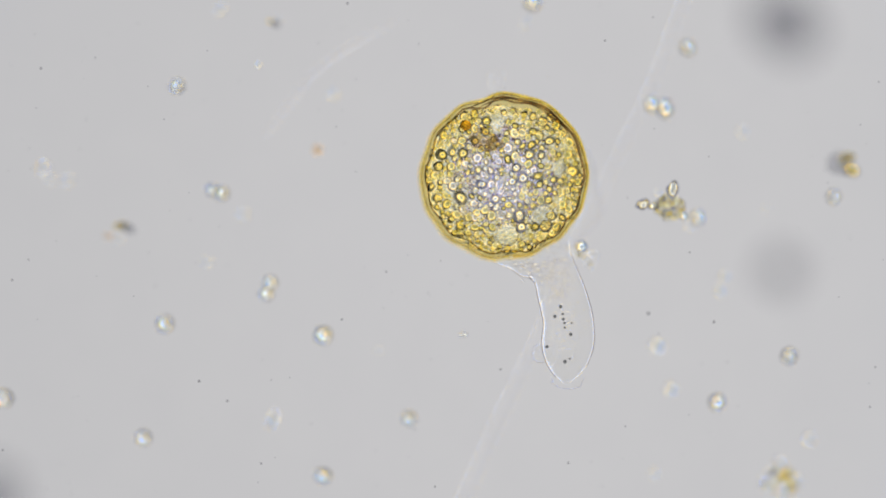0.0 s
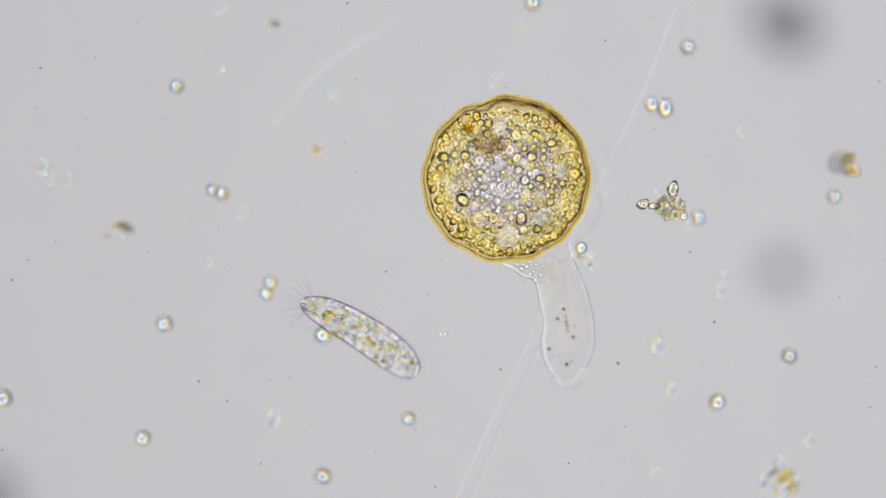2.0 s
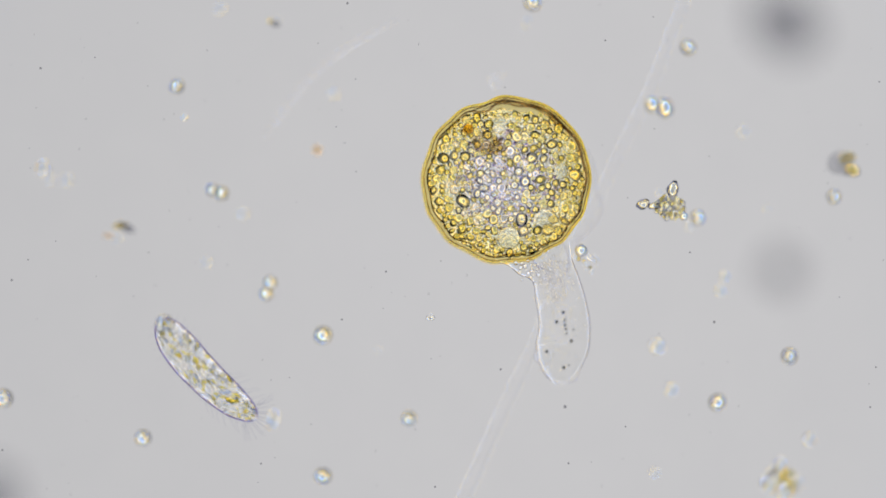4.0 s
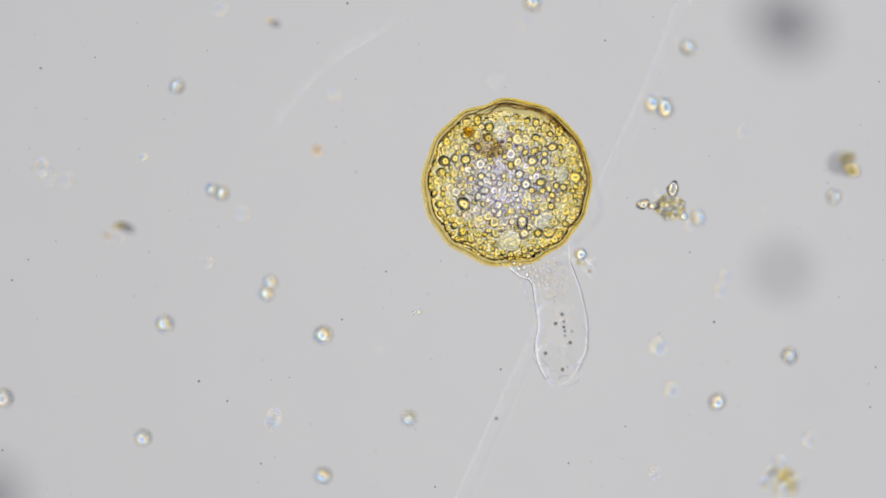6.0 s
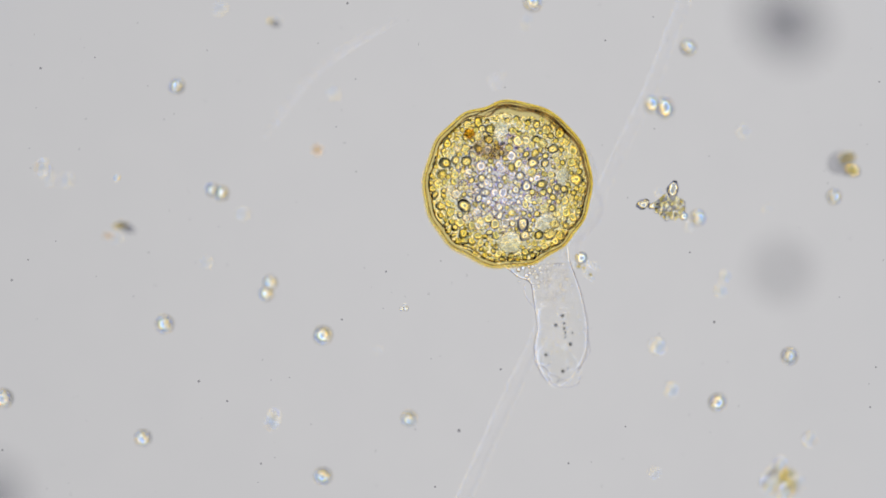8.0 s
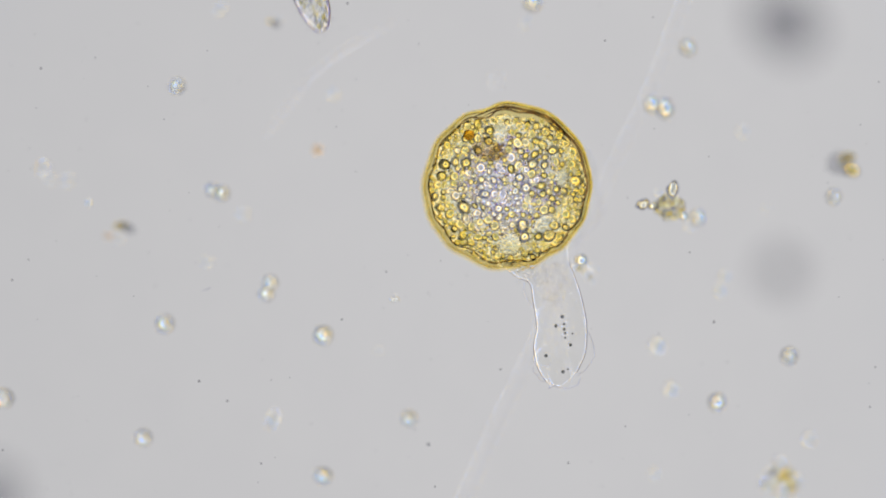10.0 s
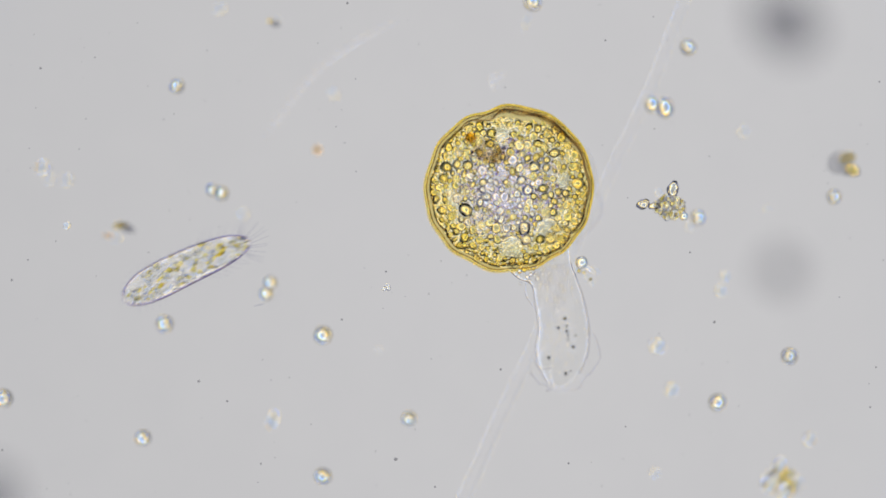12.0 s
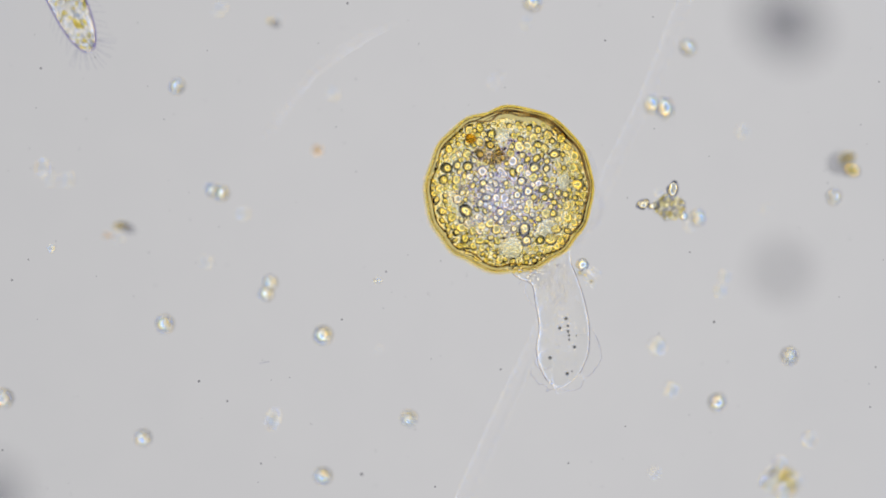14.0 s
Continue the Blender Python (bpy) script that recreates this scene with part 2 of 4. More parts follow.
def lobe(spine, widths, thick, steps=8, sides=36, ruffle=0.0, seed=0, rise=(18, 18), left=None, thin=(1.0, 1.0)):
    """A flat tongue of plasm along a spine in mm, rounded at its end, thick mm high; rise: the height of its middle at both ends;
    left: widths of its left side where they differ; thin: the share of its thickness that is left at both ends."""
    pos = curve_points([(*p, 0) for p in spine], steps)
    wid = [p.x for p in curve_points([(w, 0, 0) for w in widths], steps)]
    far = [p.x for p in curve_points([(w, 0, 0) for w in left or widths], steps)]
    rings = []
    for i, p in enumerate(pos):
        d = (pos[min(i + 1, len(pos) - 1)] - pos[max(i - 1, 0)]).normalized()
        side = Vector((d.y, -d.x, 0))
        w = max(wid[i], 0.05)
        u = i / (len(pos) - 1)
        h = thick / 2 * min(1, w / 4) * float(np.interp(u, [0, 0.5, 0.75, 1], [thin[0], 1, 1, thin[1]]))
        ring = []
        for k in range(sides):
            a = 2 * math.pi * k / sides
            c, s = math.cos(a), math.sin(a)
            r = ragged(i, 1 if c > 0 else -1, ruffle, seed)
            ring.append((p + side * ((max(far[i], 0.05) if c > 0 else w) * r * c) + Vector((0, 0, rise[0] + (rise[1] - rise[0]) * min(1, 1.8 * i / (len(pos) - 1)) + h * math.copysign(abs(s) ** 0.75, s)))) * MM)
        rings.append(ring)
    return loft(rings)


def edge_line(spine, widths, skip=0.0, steps=8, r=0.42, free=0, ruffle=0.0, seed=0, rise=(18, 18), ends=(1.0, 1.0), left=None):
    """The dark line that refraction draws round such a tongue, put in as a fine tinted tube along its outline, left
    open over the first part of the spine (skip, a share); free: 1 or -1 for one side alone;
    ends: the share of the spine at which each side stops, one tube for each side if one of them stops short."""
    pos = curve_points([(*p, 0) for p in spine], steps)
    wid = [p.x for p in curve_points([(w, 0, 0) for w in widths], steps)]
    far = [p.x for p in curve_points([(w, 0, 0) for w in left or widths], steps)]
    one, two = [], []
    for i in range(int(skip * len(pos)), len(pos)):
        d = (pos[min(i + 1, len(pos) - 1)] - pos[max(i - 1, 0)]).normalized()
        side = Vector((d.y, -d.x, 0))
        up = Vector((0, 0, rise[0] + (rise[1] - rise[0]) * min(1, 1.8 * i / (len(pos) - 1))))
        if i <= ends[0] * len(pos):
            one.append(pos[i] + side * (max(far[i], 0.05) * ragged(i, 1, ruffle, seed)) + up)
        if i <= ends[1] * len(pos):
            two.append(pos[i] - side * (max(wid[i], 0.05) * ragged(i, -1, ruffle, seed)) + up)
    line = {0: one + two[::-1], 1: one, -1: two}[free]
    return strand([tuple(p) for p in line], [0.3 * r] + [r] * (len(line) - 2) + [0.3 * r], 2, 6)


# ---- the slide and its light ----
def slide():
    bm = bmesh.new()
    bmesh.ops.create_cube(bm, size=1.0, matrix=Matrix.Translation((0, 0, -0.1)) @ Matrix.Diagonal((0.95, 0.62, 0.2, 1)))
    bmesh.ops.bevel(bm, geom=bm.edges[:], offset=0.004, segments=2, affect="EDGES")
    me = mesh_of(bm, "slide", GLASS)
    for f in me.polygons:
        f.use_smooth = False
    tagged(new("ground_slide", me), "clear glass microscope slide lit from below", "slide", kind="structure")


def condenser():
    root = tagged(new("condenser_lamp"), "round glowing condenser lens in a black metal ring", "lamp")
    root.matrix_basis = pose(0, 0, LIGHT_Z)
    bm = bmesh.new()
    bmesh.ops.create_circle(bm, cap_ends=True, segments=96, radius=LIGHT_R)
    part("lens", bm, lit_glass(), root, "softly glowing white glass face with an added coloured ring")
    rings = []
    for r, z in ((LIGHT_R + 0.002, -0.1), (LIGHT_R + 0.10, -0.1), (LIGHT_R + 0.10, 0.05), (LIGHT_R + 0.002, 0.05)):
        rings.append([(r * math.cos(a), r * math.sin(a), z) for a in (2 * math.pi * k / 96 for k in range(96))])
    part("ring", loft(rings + rings[:1], False), BLACK, root, "black metal ring")


slide()
condenser()

# ---- the test amoeba ----
SHELL_R = 51.3
CORNERS = [3, 31, 63, 96, 122.5, 149.5, 180, 206, 228, 260, 290, 314, 336.5]
DEPTHS = [0.010, 0.012, 0.016, 0.044, 0.018, 0.022, 0.012, 0.018, 0.030, 0.028, 0.028, 0.022, 0.014]


def outline(a):
    """The shell's scalloped radius, in mm, at an angle in degrees: shallow facets between blunt corners."""
    a %= 360
    cs = CORNERS + [CORNERS[0] + 360]
    if a < cs[0]:
        a += 360
    for c, d, deep in zip(cs, cs[1:], DEPTHS):
        if c <= a <= d:
            u = (a - c) / (d - c)
            return SHELL_R * (1 - deep * math.sin(math.pi * u) * (1 + 0.35 * math.sin(2 * math.pi * u)))
    return SHELL_R


def ring_at(scale, z, ripple=1.0, lean=0.0, off=0.0, swell=0.0, n=208):
    """A scalloped ring; lean: how far, in mm, it dips towards the foot of the shell; off: how far it lies outside its
    scale, in mm, and how much more on the shaded side (swell), shade put into the shape.
    """
    res = []
    for k in range(n):
        a = 360 * k / n
        soft = sum(outline(a + d) for d in (-4.5, -1.5, 1.5, 4.5)) / 4
        r = (SHELL_R + (soft - SHELL_R) * ripple) * scale
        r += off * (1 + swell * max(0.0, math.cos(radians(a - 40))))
        low = max(0.0, math.cos(radians(a - 215))) * lean / 6
        r += 1.0 * low
        dip = lean * math.cos(radians(a - 45))
        res.append((r * math.cos(radians(a)) * MM, r * math.sin(radians(a)) * MM, (z + dip) * MM))
    return res


def amoeba():
    root = tagged(new("test_amoeba"), "round golden-yellow shelled amoeba full of granules, creeping on a clear pseudopod", "amoeba")
    # the shell: a low dome with a hollowed base and a round mouth
    outer = [(0.02, 42), (0.2, 41.6), (0.4, 40), (0.6, 36.5), (0.78, 31), (0.9, 25), (0.97, 19), (1.0, 14), (0.985, 9), (0.93, 5.5), (0.8, 4.2), (0.6, 4.8), (0.4, 8)]
    inner = [(0.4, 9.4), (0.6, 6.4), (0.8, 5.8), (0.92, 7), (0.96, 10), (0.97, 14), (0.94, 18.6), (0.875, 24), (0.76, 29.5), (0.59, 34.8), (0.4, 38.2), (0.2, 39.8), (0.02, 40.2)]
    part("shell", loft([ring_at(s, z, 1.2 if s > 0.9 else 1.2 * s, 6 * s if z < 24 else 6 * s * (42 - z) / 18) for s, z in outer + inner]), SHELL, root, "golden-yellow translucent dome with a scalloped edge")
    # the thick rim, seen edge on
    # edge and seam swell towards the upper right: shading built into the rings
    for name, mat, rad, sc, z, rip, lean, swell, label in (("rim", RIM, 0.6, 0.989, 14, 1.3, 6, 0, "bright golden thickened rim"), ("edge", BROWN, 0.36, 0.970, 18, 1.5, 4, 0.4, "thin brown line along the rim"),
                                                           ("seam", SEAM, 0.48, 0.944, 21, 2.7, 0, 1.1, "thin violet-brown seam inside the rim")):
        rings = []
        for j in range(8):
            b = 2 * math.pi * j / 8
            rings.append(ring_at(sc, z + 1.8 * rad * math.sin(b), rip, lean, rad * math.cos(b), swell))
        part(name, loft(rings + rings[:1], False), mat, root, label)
    # cytoplasm: a flattened body a little smaller than the shell
    bm = ball(1.0, 3, 0.0, (1, 1, 1), 5)
    for v in bm.verts:
        x, y, z = v.co / MM
        h = math.hypot(x, y)
        ang = math.degrees(math.atan2(y, x))
        k = outline(ang) * (0.94 - 0.115 * max(0, math.cos(radians(ang - 75))) ** 3)
        zz = math.copysign(abs(z) ** 1.5, z) * 11.5
        v.co = Vector((x * k, y * k, 20 + zz + 0.35 * noise.noise(Vector((x, y, z)) * 9))) * MM
    plasm = part("cytoplasm", bm, PLASM, root, "yellowish granular cytoplasm")
    plasm.data.materials.append(FROTHY)
    for f in plasm.data.polygons:
        f.material_index = 1 if f.normal.z < -0.62 else 0
    rnd = random.Random(11)
    kinds = []
    for bright, dull in ((GRAN, OLD_GRAN), (GREY, OLD_GREY)):
        kinds.append([mesh_of(ball(1.0, s + 20, 0.2, (1, 1, 0.9), 3, 0.85 * (s % 2)), "granule", bright if s % 2 else dull) for s in range(6)])
    placed = []
    # the largest lie where they can be told apart, the others fill in between
    known = [(-38, 13, 3.8), (-40, 6, 3.1), (-25, 14, 3.2), (-35, -17, 3.1), (-26, -13, 4.4), (-18, -31, 2.9), (-18, 37, 3.0), (-11, 33, 2.8), (6, 26, 3.1), (27, 21, 3.4), (23, 33, 3.1), (31, 31, 3.2), (39, 20, 2.9), (38, 13, 3.1),
             (41, 3, 3.8), (20, 0, 3.2), (-3, -5, 3.2), (-14, -5, 3.4), (2, 17, 3.1), (15, 13, 3.7), (11, -1, 3.4), (9, -24, 4.0), (10, -31, 3.1), (25, -30, 3.9), (28, -24, 3.1), (35, -17, 2.9), (-29, -23, 2.9), (-22, -25, 2.8), (-8, -24, 3.1), (7, 5, 3.0)]
    sizes = sorted([rnd.uniform(2.1, 3.0) for _ in range(90)] + [rnd.uniform(1.2, 2.2) for _ in range(180)], reverse=True)
    for x, y, r in known + [(None, None, r) for r in sizes]:
        for attempt in range(300 if x is None else 0):
            a, h = rnd.uniform(0, 2 * math.pi), 0.9 * SHELL_R * math.sqrt(rnd.random())
            x, y = h * math.cos(a), h * math.sin(a)
            if y > 39 or any(math.hypot(x - p[0], y - p[1]) < 0.80 * (r + p[2]) for p in placed):
                continue
            if not any(math.hypot(x - vx, y - vy) < vr + 0.5 * r for vx, vy, vr in VACUOLES):
                break
        placed.append((x, y, r))
        grey = rnd.random() < 0.9 * math.exp(-((x + 8) ** 2 + (y + 6) ** 2) / 520)
        ob = new("granule", rnd.choice(kinds[1 if grey else 0][1::2] if r < 2.0 else kinds[1 if grey else 0]))
        ob.parent = plasm
        s = r * rnd.uniform(0.95, 1.08)
        ob.matrix_basis = pose(x * MM, y * MM, (rnd.uniform(13, 19) if rnd.random() < 0.7 else rnd.uniform(19, 24)) * MM, 0, 0, rnd.uniform(0, 360)) @ Matrix.Diagonal((s, s * rnd.uniform(0.78, 1.0), s, 1))
    # the finest grains fill the gaps
    for mat, count, reach, most in ((FINE, 2600, 0.9, 1.15), (FINE_GREY, 1700, 0.62, 1.15), (FINE_DARK, 1100, 0.9, 0.8)):
        fine = bmesh.new()
        for _ in range(count):
            a, h = rnd.uniform(0, 2 * math.pi), reach * SHELL_R * math.sqrt(rnd.random())
            x, y, r = h * math.cos(a), h * math.sin(a), rnd.uniform(0.35, most)
            if y < 40 and all(math.hypot(x - p[0], y - p[1]) > p[2] + 0.3 * r for p in placed + VACUOLES):
                bmesh.ops.create_icosphere(fine, subdivisions=1 if r < 0.6 else 2, radius=r * MM, matrix=Matrix.Translation((x * MM, y * MM, rnd.uniform(11, 22) * MM)))
        tagged(part("fine_grains", fine, mat, plasm, "countless fine grains"), kind="stuff")
    for i, (x, y, r) in enumerate(VACUOLES):
        part("vacuole", ball(r, 40 + i, 0.12, (1, 1, 0.6), 4), VACUOLE, plasm, "pale watery vacuole", pose(x * MM, y * MM, 20 * MM))
    for i, (x, y, r, sx) in enumerate(((-12, 22, 6.5, 1.4), (-5, 19, 4.2, 1.3))):
        part("stain", ball(r, 60 + i, 0.5, (sx, 0.9, 0.5), 3), STAIN, plasm, "brown digested patch", pose(x * MM, y * MM, 27 * MM, 0, 0, -20))
    # folds of the shell over the empty crescent
    for lo, hi, sc, wav, z in ((18, 124, 0.93, 0.25, 22), (30, 112, 0.90, 0.9, 24)):
        pts = []
        for k in range(9):
            a = lo + (hi - lo) * k / 8
            h = outline(a) * sc + wav * math.sin(k * 2.1)
            pts.append((h * math.cos(radians(a)), h * math.sin(radians(a)), z))
        part("fold", strand(pts, [0.1, 0.5, 0.8, 0.95, 0.8, 0.7, 0.65, 0.45, 0.1], 8, 8), FOLD, root, "thin brown fold")
    # orange drop near the brown patch
    part("oil_drop", ball(3.3, 5, 0.1, (1, 1, 1), 3), ORANGE, plasm, "orange oil drop", pose(-23.5 * MM, 30.5 * MM, 27 * MM))
    return root


VACUOLES = [(1.5, -35, 7.0), (-4.5, 32.5, 5.2), (22, -23.5, 6.4), (32, 5, 4.6)]
amoeba_thing = amoeba()
HOME = (37.1, 43.9)


def own(x, y):
    """A place in the field, in mm, in the amoeba's own space."""
    return (x - HOME[0], y - HOME[1])


def pseudopod(root):
    spine = [own(63.0, 1.0), own(64.0, -3.5), own(65.0, -8.0), own(66.2, -11.5), own(67.2, -14.5), own(68.2, -17.5), own(69.3, -21.0), own(70.6, -25.5), own(73.4, -34.5),
             own(75.4, -45.0), own(75.2, -57.0), own(74.8, -66.0), own(74.5, -71.0), own(74.2, -75.5), own(74.0, -79.0), own(74.0, -81.5)]
    wide = [13, 12.8, 12.6, 12.8, 13.2, 13.6, 14, 14.6, 14.8, 15.2, 15.6, 13.2, 10.8, 7.6, 4.0, 1]
    left = [35.6, 29.2, 22, 16.6, 13.8, 13.2, 13.4, 14.0, 14.6, 15.0, 15.8, 13.8, 11.4, 8.0, 4.0, 1]
    high = (14, 26)
    stem = part("pseudopod", lobe(spine, wide, 9, 8, rise=high, left=left, thin=(1, 0.12)), ECTO, root, "clear colourless tongue of streaming plasm")
    part("edge_line", edge_line(spine, wide, 0.12, 8, 0.42, 1, rise=high, ends=(0.9, 0), left=left), DARK_EDGE, stem, "thin grey line put in for the refracted edge")
    part("edge_line", edge_line(spine, wide, 0.12, 8, 0.42, -1, rise=high, ends=(0, 0.78)), DARK_EDGE, stem, "thin grey line put in for the refracted edge")
    lobes = {}
    for key, name, line, width, thick, ruffle, seed, mat, skip, free, label in (
            ("tip", "tip_lobe", [own(74.8, -60.0), own(74.6, -70.0), own(74.6, -78.0), own(74.4, -82.0), own(74.2, -84.0)], [2, 9.0, 9.6, 8.0, 3], 3.4, 0.22, 2, FILM, 0.5, 0, "thin spreading tip"),
            ("knob", "side_knob", [own(66.5, -55.0), own(61.2, -61.0), own(57.2, -63.8), own(54.0, -65.0)], [2, 5.4, 5.2, 1.8], 4, 0.12, 3, FILM, 0.42, 0, "small rounded side lobe"),
            ("collar", "collar_lobe", [own(59.2, -13.3), own(54.7, -23.5), own(58.1, -35.4)], [4, 5.5, 1.5], 4, 0.0, 4, FILM, 0.01, 1, "thin clear bulge beside the neck"),
            ("frill", "frill", [own(80.2, -26.9), own(85.3, -50.7), own(87.0, -64.3), own(83.6, -76.2)], [0.5, 6, 8, 2], 2.5, 0.22, 5, FILM, 0.35, -1, "thin ruffled sheet"),
            ("fringe", "fringe", [own(59.8, -57.5), own(61.5, -69.4), own(70.0, -79.6), own(70.7, -85.3)], [0.5, 9, 7, 2], 2.5, 0.4, 6, FILM, 0.3, 1, "thin ragged fringe")):
        at = (15, 15) if key == "collar" else (25, 25)
        lobes[key] = part(name, lobe(line, width, thick, ruffle=ruffle, seed=seed, rise=at, thin=(0.05, 1)), mat, root, label)
        part("edge_line", edge_line(line, width, skip, r=0.32, free=free, ruffle=ruffle, seed=seed, rise=at), FAINT_EDGE, lobes[key], "thin grey line put in for the refracted edge")
    rnd = random.Random(5)
    bubbles = []
    froth = [mesh_of(ball(1.0, s, 0.1, (1, 1, 1), 2, 0.8), "vesicle", FROTH) for s in range(3)]
    for x, y, sx, sy, n, lo, hi in ((52.0, -12.0, 7, 3.0, 36, 0.9, 1.5), (58.0, -10.5, 10, 4.5, 70, 0.45, 1.2), (66.3, -10.9, 9, 9, 140, 0.4, 1.2), (69.4, -26.6, 6, 10, 100, 0.35, 0.9), (57.5, -15.2, 5, 2.6, 34, 0.8, 1.4), (66.5, -17.0, 9, 6, 90, 0.45, 1.2)):
        for _ in range(n):
            dx = rnd.gauss(0, sx * 0.62)
            px, py = own(x + dx, y + rnd.gauss(0, sy * 0.5) - (0.42 * dx if lo == 0.9 else 0))
            s = rnd.uniform(lo, hi)
            if any(math.hypot(px - q[0], py - q[1]) < 0.95 * (s + q[2]) for q in bubbles):
                continue
            bubbles.append((px, py, s))
            ob = new("vesicle", rnd.choice(froth))
            ob.parent = stem
            ob.matrix_basis = pose(px * MM, py * MM, rnd.uniform(13, 18) * MM) @ Matrix.Diagonal((s, s, s, 1))
    # the finest vesicles, too small to count
    fine = bmesh.new()
    for x, y, sx, sy, n in ((68.3, -20.1, 9, 16, 220), (72.8, -46.0, 9, 20, 260)):
        for _ in range(n):
            px, py = own(x + rnd.gauss(0, 0.6 * sx), y + rnd.gauss(0, 0.6 * sy))
            bmesh.ops.create_icosphere(fine, subdivisions=1, radius=rnd.uniform(0.22, 0.55) * MM, matrix=Matrix.Translation((px * MM, py * MM, rnd.uniform(16, 24) * MM)))
    tagged(part("fine_vesicles", fine, FROTH_FINE, stem, "countless fine vesicles"), kind="stuff")
    grains = []
    ink = [mesh_of(ball(1.0, s + 9, 0.2, (1, 1, 1), 2), "dark_granule", INK) for s in range(3)]
    for i, (x, y, r) in enumerate(((67.3, -40.5, 1.1), (70.7, -34.7, 1.1), (72.1, -39.1, 0.8), (72.4, -42.2, 0.95), (73.1, -44.5, 0.8), (73.4, -47.3, 0.7), (76.8, -51.3, 1.1), (77.5, -44.5, 0.6), (62.6, -58.8, 1.1), (73.4, -67.7, 1.15), (76.2, -66.0, 0.6))):
        px, py = own(x, y)
        ob = new("dark_granule", ink[i % 3])
        ob.parent = stem
        ob.matrix_basis = pose(px * MM, py * MM, 26 * MM) @ Matrix.Diagonal((r, r, r, 1))
        grains.append((ob, (px, py)))
    return stem, lobes, grains


stem_part, lobe_parts, dark_grains = pseudopod(amoeba_thing)


# ---- the ciliate ----
SEG = 84.0 / 5


def girth(x):
    """Half the ciliate's width, in mm, at x mm ahead of its middle."""
    u = x / 42.0
    if abs(u) >= 1:
        return 0.05
    return 11.0 * (1 - abs(u) ** 3.4) ** 0.56 * (1 + 0.12 * u)


def ciliate():
    root = tagged(new("ciliate"), "long flat swimming ciliate with a clear skin and yellow-green contents", "ciliate")
    pieces = []
    rnd = random.Random(21)
    gran = [mesh_of(ball(1.0, s, 0.25, (1.2, 0.9, 0.9), 2), "food_grain", ENDO) for s in range(3)]
    alga = [mesh_of(ball(1.0, s + 5, 0.2, (1.1, 0.9, 0.8), 2), "alga", ALGA) for s in range(3)]
    hair = []
    for k in range(3):
        hair.append(mesh_of(strand([(0, 0, 0), (4, 0.2 + k * 0.2, 0), (9, 0.5 + k * 0.5, 0.3), (13, 1 + k * 0.8, 0.5)], [0.30, 0.26, 0.20, 0.10], 4, 6), "cilium", HAIR))
    names = ("tail_section", "rear_section", "middle_section", "front_section", "head_section")
    for k, name in enumerate(names):
        lo, hi = SEG * (k - 2.5) - 0.15, SEG * (k - 1.5) + 0.15
        hinge = SEG * (k - 1.5 if k < 2 else k - 2.5) if k != 2 else 0
        rings, n = [], 15
        for i in range(n):
            x = lo + (hi - lo) * i / (n - 1)
            w = girth(x)
            rings.append([((x - hinge) * MM, w * math.cos(a) * MM, 0.5 * w * math.copysign(abs(math.sin(a)) ** 0.6, math.sin(a)) * MM) for a in (2 * math.pi * k / 28 for k in range(28))])
        body = part(name, loft(rings, False), PELLICLE, root, "clear thin-skinned body section")
        body.matrix_basis = pose(hinge * MM, 0, 0)
        pieces.append(body)
        # the rows of cilia bases run along the skin
        rows = bmesh.new()
        for j in range(22):
            a = 2 * math.pi * (j + 0.5) / 22
            prior = None
            for i in range(n):
                x = max(-36, min(36, lo + (hi - lo) * i / (n - 1)))
                w = girth(x) * 0.99
                mid = Vector((x - hinge, w * math.cos(a), 0.5 * w * math.copysign(abs(math.sin(a)) ** 0.6, math.sin(a))))
                out = Vector((0, math.cos(a), math.sin(a)))
                side = Vector((0, -math.sin(a), math.cos(a)))
                quad = [rows.verts.new((mid + d * 0.16) * MM) for d in (out, side, -out, -side)]
                if prior:
                    for q in range(4):
                        rows.faces.new((prior[q], prior[(q + 1) % 4], quad[(q + 1) % 4], quad[q]))
                prior = quad
        # the violet edge that refraction gives the body is drawn as two tinted tubes
        for side in (1, -1):
            xs = [lo + (hi - lo) * i / 8 for i in range(9)]
            part("edge_fringe", strand([(x - hinge, side * (girth(x) - 0.1), 0) for x in xs], [0.75 if abs(x) < 41.5 else 0.1 for x in xs], 2, 6), EDGE_FRINGE, body, "thin violet-grey line put in for the refracted edge")
        tagged(part("ciliature", rows, KINETY, body, "fine lengthwise rows on the skin"), kind="stuff")
        for _ in range(58 if k in (1, 2, 3) else 40):
            x = rnd.uniform(max(lo, -39), min(hi, 39))
            y = rnd.uniform(-0.85, 0.85) * girth(x)
            big = rnd.random() < (0.3 if k < 3 else 0.22)
            ob = new("alga" if big else "food_grain", rnd.choice(alga if big else gran))
            ob.parent = body
            s = rnd.uniform(0.5, 1.2) if big else rnd.uniform(0.6, 1.15)
            ob.matrix_basis = pose((x - hinge) * MM, y * MM, rnd.uniform(-2.5, 2.5) * MM, 0, 0, rnd.gauss(0, 22)) @ Matrix.Diagonal((s * 1.5, s, s, 1))
        # fine grains pack the rest
        fine = bmesh.new()
        for _ in range(300 if k in (1, 2, 3) else 180):
            x = rnd.uniform(max(lo, -40.5), min(hi, 40.5))
            y = rnd.uniform(-0.92, 0.92) * girth(x)
            bmesh.ops.create_icosphere(fine, subdivisions=1, radius=rnd.uniform(0.35, 0.75) * MM, matrix=Matrix.Translation(((x - hinge) * MM, y * MM, rnd.uniform(-2.8, 2.8) * MM)) @ Matrix.Diagonal((1.8, 1, 1, 1)))
